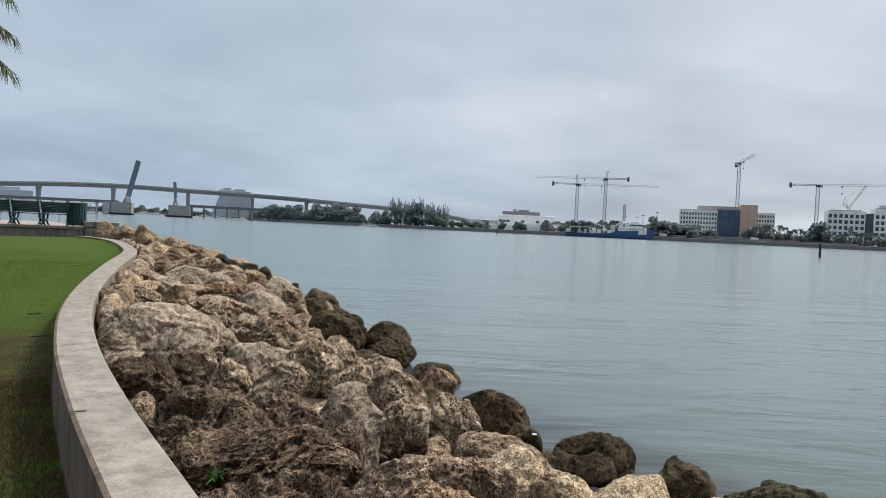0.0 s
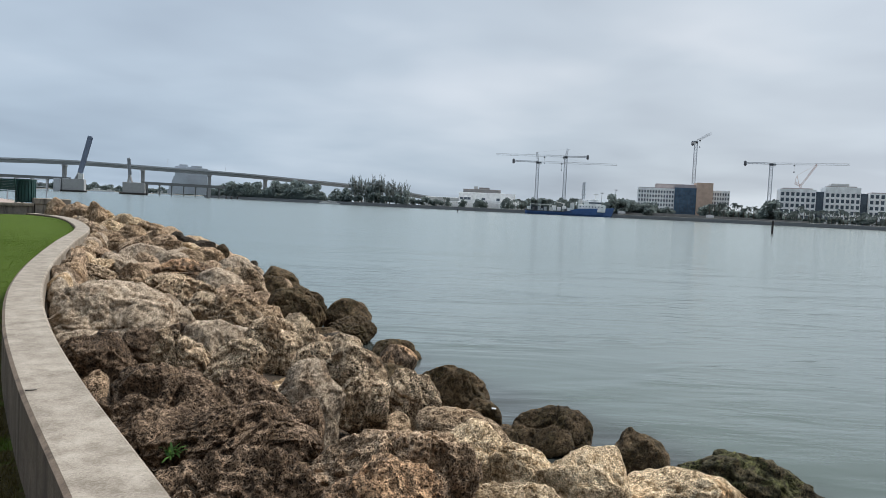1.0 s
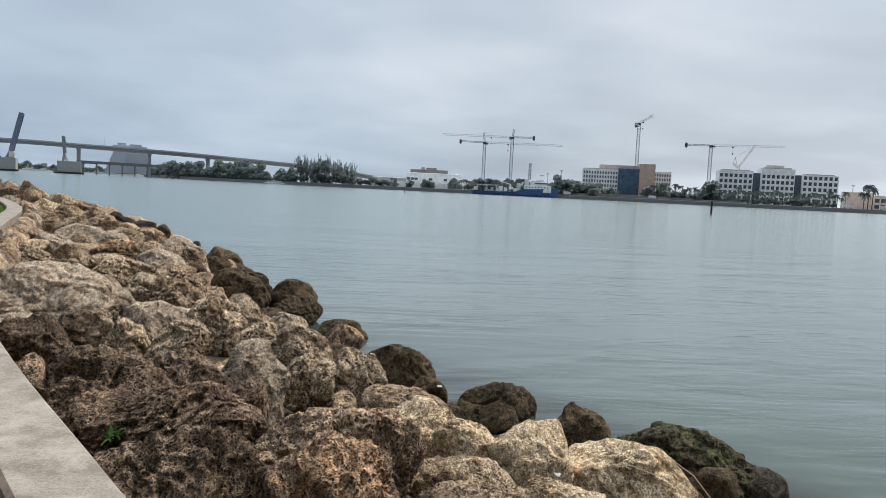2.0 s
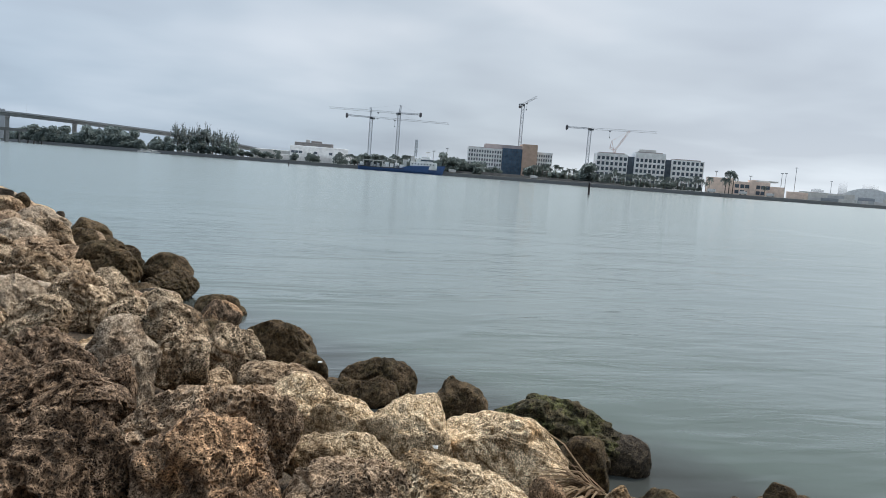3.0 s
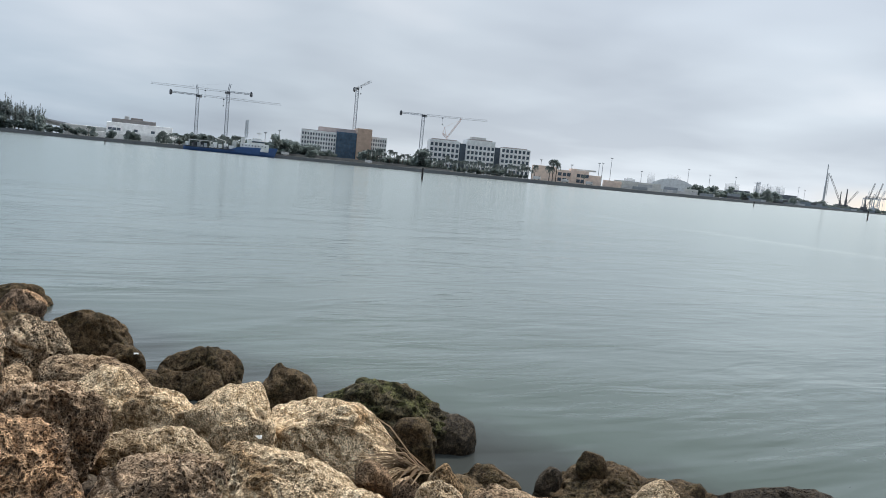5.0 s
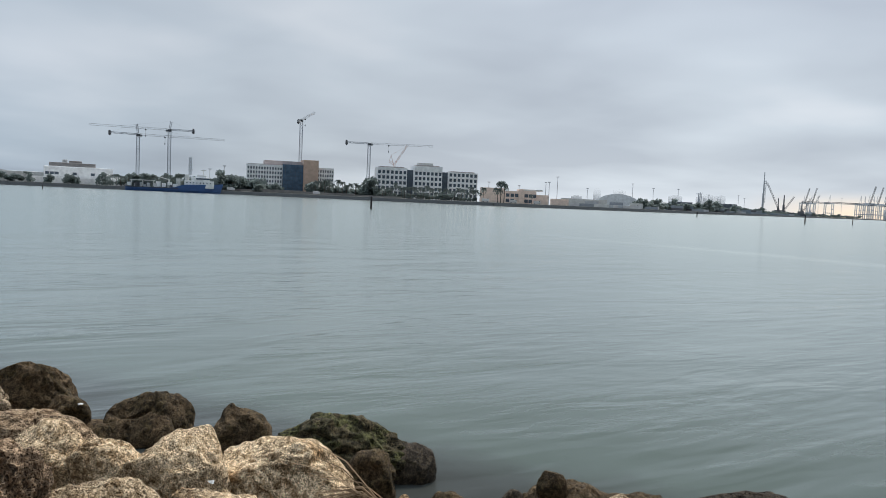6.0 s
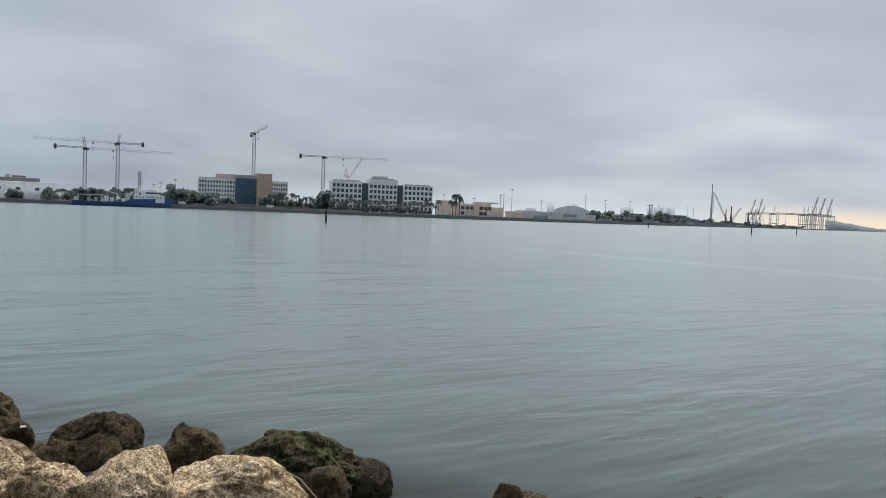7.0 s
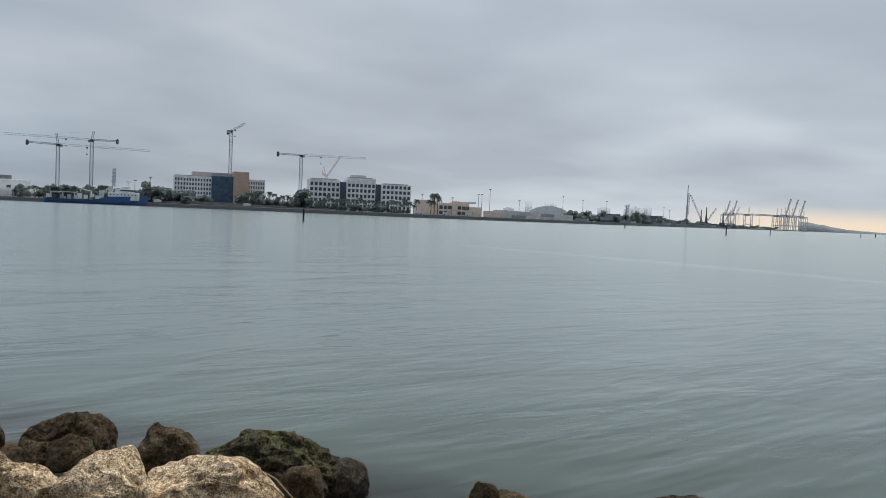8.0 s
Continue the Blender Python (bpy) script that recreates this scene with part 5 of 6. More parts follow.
tower_crane(10.03, 640, 41.0, 8, 67, 21.5, 8.0)
tower_crane(12.1, 640, 46.3, 172, 60, 19.0, 6.5)
tower_crane(21.33, 640, 61.5, -80, 56, 16.0, 0)
tower_crane(26.42, 620, 43.6, 6, 53, 19.5, 0)

crane = thing("luffing_crane", facing_home(28.35, 760, 2.5), "faded red luffing tower crane behind the offices", "tower crane", "tower cranes")
bm = bmesh.new()
lattice(bm, (0, 0, 0), (0, 0, 33.0), 2.0, 0.2, 15)
part("mast", bm, REDCRANE, crane)
bm = bmesh.new()
lattice(bm, (0, 0, 33.5), (12.5, 0, 53.5), 1.3, 0.16, 9)
part("jib", bm, REDCRANE, crane)
bm = bmesh.new()
lattice(bm, (0, 0, 33.5), (-5.0, 0, 36.5), 1.6, 0.2, 3)
bar(bm, (-1, 0, 34), (-3.5, 0, 43.0), 0.25, None, 4)
bar(bm, (-5, 0, 36.5), (-3.5, 0, 43.0), 0.2, None, 4)
bar(bm, (-3.5, 0, 43.0), (12.5, 0, 53.5), 0.08, None, 4)
part("a_frame", bm, REDCRANE, crane)

# ---- supply ship at the quay ----
ship = thing("supply_ship", facing_home(12.55, 553, 0.0), "blue-hulled supply ship with a white deckhouse, moored", "ship")
bm = bmesh.new()
stations = [(-31.5, 5.0, 3.0), (-30, 5.6, 2.7), (-4, 5.8, 2.8), (0.0, 5.8, 3.4), (5.0, 5.8, 5.2), (16, 5.7, 5.7), (25, 3.8, 6.2), (32.0, 0.3, 6.8)]
rings = []
for x, half, deck in stations:
    over = max(0.0, x - 18) * 0.12
    rings.append([bm.verts.new((x + o, y * half, z)) for y, z, o in ((-0.75, -1.0, -over * 1.6), (-0.95, 1.2, -over), (-1, deck, 0), (1, deck, 0), (0.95, 1.2, -over), (0.75, -1.0, -over * 1.6))])
for p, q in zip(rings, rings[1:]):
    for i in range(5):
        bm.faces.new((p[i], p[i + 1], q[i + 1], q[i]))
bm.faces.new(rings[0])
bm.faces.new(list(reversed(rings[-1])))
part("hull", bm, HULL, ship)
house = part("deckhouse", boxed((6.0, -4.8, 3.2), (25.5, 4.8, 8.4), 0.3), WHITE, ship)
for k in range(8):
    part("porthole", bar(bmesh.new(), (7.6 + 2.2 * k, -4.86, 6.9), (7.6 + 2.2 * k, -4.7, 6.9), 0.4, None, 10), GLASS, house)
wheelhouse = part("wheelhouse", boxed((10.5, -4.3, 8.4), (22.5, 4.3, 10.9), 0.3), WHITE, ship)
part("wheelhouse_windows", boxed((13.6, -4.36, 9.3), (22.56, 4.36, 10.3), 0.05), GLASS, wheelhouse)
part("bridge_deck", boxed((14.0, -3.6, 10.9), (20.5, 3.6, 12.4), 0.3), WHITE, ship)
part("funnel", boxed((6.4, 1.4, 8.4), (9.2, 4.2, 12.6), 0.25), OFFWHITE, ship)
bm = bmesh.new()
bar(bm, (18.5, 0, 12.4), (18.5, 0, 17.0), 0.18, 0.1, 6)
block(bm, (16.8, -0.4, 15.6), (20.2, 0.4, 16.1))
part("radar", bm, OFFWHITE, ship)
part("funnel", boxed((0.6, -4.4, 3.2), (3.4, -1.6, 9.4), 0.25), OFFWHITE, ship)
bm = bmesh.new()
lattice(bm, (9.6, 0, 12.2), (9.6, 0, 24.5), 1.4, 0.36, 6)
for z, w in ((15.5, 3.4), (18.6, 2.8), (21.4, 2.2)):
    block(bm, (9.6 - w / 2, -1.0, z), (9.6 + w / 2, 1.0, z + 0.7))
part("mast", bm, CRANE, ship)
bm = bmesh.new()
for x in (-28, -21, -14):
    bar(bm, (x, -5.0, 3.2), (x, -5.0, 7.2), 0.25, None, 6)
    bar(bm, (x, 5.0, 3.2), (x, 5.0, 7.2), 0.25, None, 6)
block(bm, (-28.4, -5.2, 7.0), (-13.0, 5.2, 7.5))
part("deck_frame", bm, OFFWHITE, ship)
part("deck_cargo", boxed((-26, -4, 3.2), (-16, 3.5, 6.0), 0.2), DARK, ship)
bm = bmesh.new()
bar(bm, (-4, -2.5, 3.2), (-4, -2.5, 8.6), 0.6, None, 8)
bar(bm, (-4, -2.5, 8.4), (-9.5, -2.5, 9.6), 0.35, 0.25, 6)
part("deck_crane", bm, OFFWHITE, ship)
for x0, x1, z1 in ((-12.4, -9.4, 6.8), (-8.6, -6.0, 5.8), (-30.4, -27.6, 5.6), (-5.0, -2.2, 6.6), (-1.6, 1.6, 5.6)):
    part("deck_locker", boxed((x0, -4.6, 3.2), (x1, -1.8, z1), 0.15), WHITE, ship)
clutter = random.Random(4)
for k in range(14):
    x, w, h = clutter.uniform(-29, 1), clutter.uniform(0.8, 2.4), clutter.uniform(1.0, 3.2)
    part("deck_gear", boxed((x, -4.9, 2.8), (x + w, -3.2, 2.8 + h), 0.1), clutter.choice([WHITE, OFFWHITE, STEEL, DARK, WEIGHT]), ship)
part("rubbing_strake", boxed((-31.0, -5.95, 2.4), (2, -5.7, 2.8)), DARK, ship)

# ---- the bridges ----
def bridge_place(az, base):
    return polar(az, base / math.cos(radians(az + 16)))


high = thing("road_bridge", Matrix.Identity(4), "long grey concrete high-level road bridge on tall piers", "bridge")
CREST = [(-34, 23.8), (-31, 25.4), (-27, 28.2), (-23, 29.2), (-19, 28.2), (-15.5, 27.2), (-12, 26.0), (-8, 23.6), (-4, 21.0), (-1, 17.4), (2.2, 12.0), (4.5, 6.5)]
bm = bmesh.new()
fine = spline(CREST, 4)
rows = []
for az_h in fine:
    c = bridge_place(az_h.x, 780)
    n_out = polar(-16, 1.0)
    rows.append([bm.verts.new((c.x + n_out.x * o, c.y + n_out.y * o, az_h.y + z)) for o, z in ((-6.5, 0), (-6.5, -1.4), (-3.6, -1.8), (-3.2, -4.2), (3.2, -4.2), (3.6, -1.8), (6.5, -1.4), (6.5, 0), (6.2, 0), (6.2, -0.9), (-6.2, -0.9), (-6.2, 0))])
for p, q in zip(rows, rows[1:]):
    for i in range(12):
        bm.faces.new((p[i], p[(i + 1) % 12], q[(i + 1) % 12], q[i]))
part("deck", bm, BRIDGE, high)
for az_p in (-32.6, -28.35, -23.75, -18.8, -14.3, -10.35, -6.75, -3.6):
    h_top = float(np.interp(az_p, [c[0] for c in CREST], [c[1] for c in CREST])) - 4.3
    m = Matrix.Translation(bridge_place(az_p, 780)) @ Matrix.Rotation(radians(16), 4, "Z")
    bm = boxed((-1.6, -3.2, -2), (1.6, 3.2, h_top - 1.5), 0.3)
    pier = part("pier", bm, PIER, high, m=m)
    part("pier_cap", boxed((-1.9, -5.2, h_top - 1.6), (1.9, 5.2, h_top + 0.1), 0.3), PIER, pier)
LAMP = mesh_of("lamp_post", bar(bar(bmesh.new(), (0, 0, 0), (0, 0, 8), 0.1, 0.07, 5), (0, 0, 8), (1.6, 0, 8.3), 0.06, None, 4), STEEL)
for az_p in (-13.2, -17.2):
    h_top = float(np.interp(az_p, [c[0] for c in CREST], [c[1] for c in CREST]))
    ob = new("lamp_post", LAMP)
    ob.parent, ob.location = high, (*bridge_place(az_p, 780).xy, h_top - 0.5)

low = thing("bascule_bridge", Matrix.Identity(4), "old low bascule bridge with both leaves raised", "bridge")
turn16 = Matrix.Rotation(radians(16), 4, "Z")
for a0, a1, z0, z1 in ((-34, -23.4, 11.6, 11.9), (-18.9, -13.2, 11.4, 11.0)):
    p, q = bridge_place(a0, 750), bridge_place(a1, 750)
    bm = bmesh.new()
    axis = (q - p).normalized()
    side = Vector((-axis.y, axis.x, 0)) * 4.5
    for o0, o1, zz, tt in ((-1, 1, 0, -1.3), (-1.04, -0.98, 1.0, -1.5), (0.98, 1.04, 1.0, -1.5)):
        vs = [bm.verts.new(v) for v in (p + side * o0 + Vector((0, 0, z0 + zz)), q + side * o0 + Vector((0, 0, z1 + zz)), q + side * o1 + Vector((0, 0, z1 + zz)), p + side * o1 + Vector((0, 0, z0 + zz)),
                                        p + side * o0 + Vector((0, 0, z0 + tt)), q + side * o0 + Vector((0, 0, z1 + tt)), q + side * o1 + Vector((0, 0, z1 + tt)), p + side * o1 + Vector((0, 0, z0 + tt)))]
        for f in ((0, 1, 2, 3), (7, 6, 5, 4), (0, 4, 5, 1), (1, 5, 6, 2), (2, 6, 7, 3), (3, 7, 4, 0)):
            bm.faces.new([vs[i] for i in f])
    part("deck", bm, LOWBRIDGE, low)
    count = 12 if a0 < -30 else 7
    for k in range(count):
        m = Matrix.Translation(p.lerp(q, (k + 0.5) / count)) @ turn16
        bm = bmesh.new()
        for y in (-3.4, 3.4):
            bar(bm, (0, y, -2), (0, y, 9.2), 0.6, None, 8)
        block(bm, (-0.9, -4.6, 9.2), (0.9, 4.6, 10.2))
        part("pile_bent", bm, LOWBRIDGE, low, m=m)
for az_p, w, z1 in ((-23.15, 9.0, 11.6), (-19.35, 9.5, 11.2)):
    m = Matrix.Translation(bridge_place(az_p, 750)) @ turn16
    part("bascule_pier", boxed((-w, -8, -2), (w, 8, z1), 0.4), PIER, low, m=m)
    part("fender", boxed((-w - 2.5, -10, -1), (w + 2.5, -8.4, 1.6), 0.2), TIMBER, low, m=m)
m = Matrix.Translation(bridge_place(-24.1, 748)) @ turn16
part("dark_bent", boxed((-3.0, -8, -2), (2.6, 7.6, 11.2), 0.3), BRIDGE, low, m=m)
for az_p, lean, length, thick in ((-23.0, 13.5, 42.0, 2.9), (-19.65, -4.5, 23.0, 2.0)):
    m = Matrix.Translation(bridge_place(az_p, 750)) @ turn16 @ Matrix.Translation((0, 0, 10.0)) @ Matrix.Rotation(radians(lean), 4, "Y")
    leaf = part("bascule_leaf", boxed((-thick * 0.25, -5, 8.0), (thick * 0.5, 5, length), 0.15), LEAFBLUE if length > 30 else LEAFGREY, low, "raised blue-grey steel bridge leaf", m=m)
    bm = bmesh.new()
    for k in range(9):
        z = 8 + (length - 8) * k / 8
        block(bm, (thick * 0.5, -5.1, z - 0.3), (thick * 0.75, 5.1, z + 0.3))
    for y in (-4.6, 0, 4.6):
        block(bm, (thick * 0.45, y - 0.25, 8), (thick * 0.95, y + 0.25, length - 0.5))
    part("girders", bm, LEAFBLUE if length > 30 else LEAFGREY, leaf)
    bm = bmesh.new()
    for y in (-4, 4):
        bar(bm, (-1.6, y, -1.5), (0.4, y, 9.0), 0.9, 0.7, 6)
        bar(bm, (2.4, y, -1.5), (0.6, y, 9.0), 0.9, 0.7, 6)
    part("heel_truss", bm, PIER, leaf)
ob = part("tender_house", boxed((-2.2, -2.2, 0), (2.2, 2.2, 5.0), 0.2), OFFWHITE, low, m=Matrix.Translation(bridge_place(-22.75, 744)) @ turn16 @ Matrix.Translation((0, 0, 11.6)))

# ---- the port beyond; its haze is put into paler, part-clear paint ----
def port_block(name, az, d, w, depth, h, mat, label, category, turn=0.0, group=""):
    return solid(name, boxed((-w / 2, 0, 0), (w / 2, depth, h), 0.2), mat, label, category, group, m=facing_home(az, d, 2.55, turn))


def light_mast(az, d, h):
    mast = thing("light_mast", facing_home(az, d, 2.55), "tall thin steel light mast in the port", "light mast", "port light masts")
    pole = part("pole", bar(bmesh.new(), (0, 0, 0), (0, 0, h), 0.34, 0.22, 6), STEEL, mast)
    part("lamp_head", boxed((-1.3, -0.5, h - 0.2), (1.3, 0.5, h + 0.6), 0.1), STEEL, pole)


for az, d, h in ((35.6, 720, 19), (37.9, 730, 17), (39.9, 760, 22), (40.15, 780, 23), (40.76, 790, 29), (43.0, 900, 21), (46.27, 950, 30), (47.75, 980, 26), (49.5, 1050, 28), (51.6, 1150, 24), (53.6, 1300, 28), (54.0, 1300, 24), (15.9, 680, 21), (14.9, 690, 18), (58.7, 1900, 44), (60.1, 2100, 48)):
    light_mast(az, d, h)

tent = thing("arched_hall", facing_home(45.25, 880, 2.55), "pale grey arched membrane hall in the port", "arched hall")
bm = bmesh.new()
arc = []
for k in range(13):
    a = math.pi * k / 12
    arc.append([bm.verts.new((-math.cos(a) * 27, y, math.sin(a) * 15.5 + 0.5)) for y in (0, 40)])
for p, q in zip(arc, arc[1:]):
    bm.faces.new((p[0], q[0], q[1], p[1]))
bm.faces.new([p[0] for p in arc])
part("shell", bm, MEMBRANE, tent)
part("base_wall", boxed((-27.5, -0.4, 0), (27.5, 0.2, 3.0), 0.1), STEEL, tent)

port_block("warehouse", 42.0, 850, 26, 20, 8.5, OFFWHITE, "pale flat-roofed port warehouse", "warehouse", 4, "port sheds")
port_block("warehouse", 41.0, 780, 18, 16, 6.5, PEACH, "low peach port shed", "warehouse", 4, "port sheds")
port_block("warehouse", 43.6, 840, 26, 20, 8.0, OFFWHITE, "pale flat-roofed port warehouse", "warehouse", 4, "port sheds")
port_block("warehouse", 47.6, 930, 38, 20, 9.0, OFFWHITE, "long pale port shed", "warehouse", 6, "port sheds")
port_block("warehouse", 49.75, 990, 27, 20, 11.0, SHED, "dark grey flat-roofed port warehouse", "warehouse", 6, "port sheds")
port_block("warehouse", 52.6, 1150, 38, 20, 12.5, SHED, "dark grey flat-roofed port warehouse", "warehouse", 6, "port sheds")
port_block("warehouse", 51.1, 1075, 11, 10, 8.0, DOCK, "small blue-grey port shed below a lookout tower", "warehouse", 6, "port sheds")
stack = random.Random(8)
for az in np.arange(41.2, 58.5, 0.36):
    d = shore_d(az) + stack.uniform(10, 70)
    tall = stack.choice([1, 1, 1, 2, 2])
    if stack.random() < 0.25:
        continue
    pile = thing("container_stack", facing_home(float(az), d, 2.55, stack.uniform(-8, 8)), "stack of weathered shipping containers on the quay", "container stack", "container stacks")
    for k in range(tall):
        part("container", boxed((-6.1, 0, 2.6 * k), (6.1, 2.4, 2.6 * k + 2.55), 0.05), stack.choice([BOX, BOX, DOCK, DOCK, WEIGHT, STEEL] if az > 48.5 else [STEEL, OFFWHITE, STEEL, BOX, CAR, OFFWHITE]), pile)
for az, back in ((16.4, 7), (22.6, 7), (35.4, 7), (37.5, 7), (39.3, 7), (44.4, 7), (-3.3, 26), (-2.8, 30), (-2.35, 26), (-1.8, 28), (-1.45, 30)):
    van = thing("parked_van", facing_home(az, shore_d(az) + back, 2.6, stack.uniform(-20, 20)), "pale van parked along the quay", "van", "parked vans")
    part("body", boxed((-2.6, -1, 0.4), (2.6, 1, 2.5), 0.2), CAR, van)
    part("windscreen", boxed((1.4, -1.03, 2.55), (2.5, 1.03, 2.2), 0.05), GLASS, van)
    for x in (-1.7, 1.7):
        wheel = part("wheel", bar(bmesh.new(), (x, -1.05, 0.35), (x, 1.05, 0.35), 0.36, None, 10), TIMBER, van)
        part("rim", bar(bmesh.new(), (x, -1.07, 0.35), (x, 1.07, 0.35), 0.2, None, 10), STEEL, wheel)


def mobile_crane(az, d, h, jib_x, jib_z, paint, thick=1.0):
    """A harbour crane: a tower on a chassis with a lattice jib."""
    crane = thing("harbour_crane", facing_home(az, d, 2.55), "tall grey mobile harbour crane", "harbour crane", "harbour cranes")
    part("chassis", boxed((-6, -4, -0.1), (6, 4, 4.0), 0.3), DARK, crane)
    bm = bmesh.new()
    bar(bm, (0, 0, 4), (0, 0, h * 0.5), 1.9 * thick, 1.6 * thick, 8)
    bar(bm, (0, 0, h * 0.5), (0, 0, h), 1.1 * thick, 0.7 * thick, 8)
    part("tower", bm, paint, crane)
    bm = bmesh.new()
    lattice(bm, (2, 0, h * 0.28), (jib_x, 0, jib_z), 2.2, 0.35, 12)
    part("jib", bm, paint, crane)
    part("machine_house", boxed((-7, -3, 4), (4, 3, 9), 0.3), paint, crane)


mobile_crane(55.2, 1400, 72, 2.5, 58, STEEL)
mobile_crane(56.2, 1480, 31, -21, 58, WEIGHT, 1.0)
mobile_crane(56.55, 1520, 37, 17, 35, WEIGHT, 1.3)
mobile_crane(57.7, 1600, 29, 14, 34, WEIGHT, 1.1)
mobile_crane(58.2, 1700, 26, 16, 44, CRANE, 1.2)
mobile_crane(50.92, 1080, 25, 3, 26, CRANE, 1.0)
part_top = port_block("control_platform", 50.92, 1079, 7, 4, 0.8, CRANE, "small dark platform atop a port tower", "platform")
part_top.location.z = 26.0


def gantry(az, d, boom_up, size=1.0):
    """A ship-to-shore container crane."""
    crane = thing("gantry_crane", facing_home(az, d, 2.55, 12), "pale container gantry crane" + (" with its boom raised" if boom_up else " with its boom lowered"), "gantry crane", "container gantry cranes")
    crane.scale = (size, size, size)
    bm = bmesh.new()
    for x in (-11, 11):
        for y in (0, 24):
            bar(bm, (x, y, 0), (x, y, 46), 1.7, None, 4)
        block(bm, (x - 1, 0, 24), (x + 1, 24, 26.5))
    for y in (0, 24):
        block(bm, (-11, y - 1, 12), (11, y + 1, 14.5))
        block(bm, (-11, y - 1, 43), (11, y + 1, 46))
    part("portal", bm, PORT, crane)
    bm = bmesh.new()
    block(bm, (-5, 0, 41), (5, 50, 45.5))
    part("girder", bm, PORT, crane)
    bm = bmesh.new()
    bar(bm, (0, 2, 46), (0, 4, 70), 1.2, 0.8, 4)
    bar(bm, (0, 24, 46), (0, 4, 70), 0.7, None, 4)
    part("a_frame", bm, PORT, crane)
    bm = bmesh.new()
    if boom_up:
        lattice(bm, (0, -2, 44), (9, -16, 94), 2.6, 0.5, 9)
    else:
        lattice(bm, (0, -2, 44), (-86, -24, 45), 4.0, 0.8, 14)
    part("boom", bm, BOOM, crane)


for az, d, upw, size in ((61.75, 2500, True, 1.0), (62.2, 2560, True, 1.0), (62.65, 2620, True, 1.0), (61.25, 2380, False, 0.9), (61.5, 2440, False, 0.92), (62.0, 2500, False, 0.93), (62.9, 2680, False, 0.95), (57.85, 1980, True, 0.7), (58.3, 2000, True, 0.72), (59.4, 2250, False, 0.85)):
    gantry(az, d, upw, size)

# low scrub behind the quay
scrub = random.Random(33)
for k in range(40):
    az = 53.4 + k * 0.2
    ob = copy_thing(BROAD[k % 4], Matrix.Translation(polar(az, shore_d(az) + scrub.uniform(60, 130), 2.4)) @ Matrix.Rotation(scrub.uniform(0, 6.3), 4, "Z"))
    ob.scale = (1.3, 1.3, scrub.uniform(0.45, 0.85))

# channel piles
def channel_pile(az, d, h, thick=0.18):
    mark = thing("channel_pile", Matrix.Translation(polar(az, d, 0)), "dark timber channel pile standing in the water", "pile", "channel piles")
    part("post", bar(bmesh.new(), (0, 0, -2), (0, 0, h), thick * 1.15, thick, 9), TIMBER, mark)
    part("cap", bar(bmesh.new(), (0, 0, h), (0, 0, h + 0.12), thick * 1.2, thick * 0.8, 9), DARK, mark)


for az, d, h, thick in ((-13.1, 690, 2.4, 0.5), (-12.75, 688, 2.0, 0.5), (-12.3, 684, 2.6, 0.5), (26.77, 172, 2.75, 0.21), (4.15, 330, 1.6, 0.2), (50.9, 390, 2.3, 0.22), (57.97, 290, 3.0, 0.2), (60.85, 350, 2.2, 0.16), (66.4, 500, 2.4, 0.2), (67.25, 560, 2.4, 0.2)):
    channel_pile(az, d, h, thick)

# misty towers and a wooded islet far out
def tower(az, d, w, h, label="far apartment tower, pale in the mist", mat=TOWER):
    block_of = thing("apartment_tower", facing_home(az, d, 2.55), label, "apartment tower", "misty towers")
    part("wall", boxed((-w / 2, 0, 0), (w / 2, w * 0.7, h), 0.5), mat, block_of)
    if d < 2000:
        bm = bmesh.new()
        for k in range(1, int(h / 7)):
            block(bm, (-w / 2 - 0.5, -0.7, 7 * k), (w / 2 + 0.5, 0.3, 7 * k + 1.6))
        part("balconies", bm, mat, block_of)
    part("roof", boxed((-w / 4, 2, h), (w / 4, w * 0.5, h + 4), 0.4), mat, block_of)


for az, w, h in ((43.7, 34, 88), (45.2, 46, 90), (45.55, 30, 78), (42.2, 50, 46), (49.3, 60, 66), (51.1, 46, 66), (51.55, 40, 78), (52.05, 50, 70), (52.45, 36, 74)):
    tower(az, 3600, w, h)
tower(-15.2, 1500, 40, 50, "pale grey bayside hotel tower with balconies", HOTEL)
tower(-16.1, 1510, 30, 52, "pale grey bayside hotel tower with balconies", HOTEL)
hotel = thing("stepped_hotel", facing_home(-16.4, 1490, 2.55), "pale grey stepped bayside hotel with a sloping end", "hotel")
for k in range(7):
    part("storey", boxed((-20 + k * 2.6, -2 + k * 0.03, k * 6.5), (16, 26, k * 6.5 + 6.5)), HOTEL, hotel)
tower(-30.2, 1300, 70, 26, "pale low block behind the bridge", HOTEL)

far = random.Random(21)
for k in range(46):
    az = -26.5 + k * 0.27
    ob = copy_thing(BROAD[k % 4], Matrix.Translation(polar(az, 1650 + far.uniform(0, 60), 0.3)) @ Matrix.Rotation(far.uniform(0, 6.3), 4, "Z"))
    ob.scale = (1.7, 1.7, far.uniform(0.95, 1.5))
bm = bmesh.new()
rows = []
for a in np.arange(-40, -13, 0.75):
    rows.append([bm.verts.new((*polar(a, d).xy, z)) for d, z in ((1630, -1), (1635, 1.0), (1800, 1.2), (4500, 1.2))])
for p, q in zip(rows, rows[1:]):
    for i in range(3):
        bm.faces.new((p[i], q[i], q[i + 1], p[i + 1]))
solid("ground_north_shore", bm, LAND, "low hazy shore beyond the bridges", "ground", kind="structure")
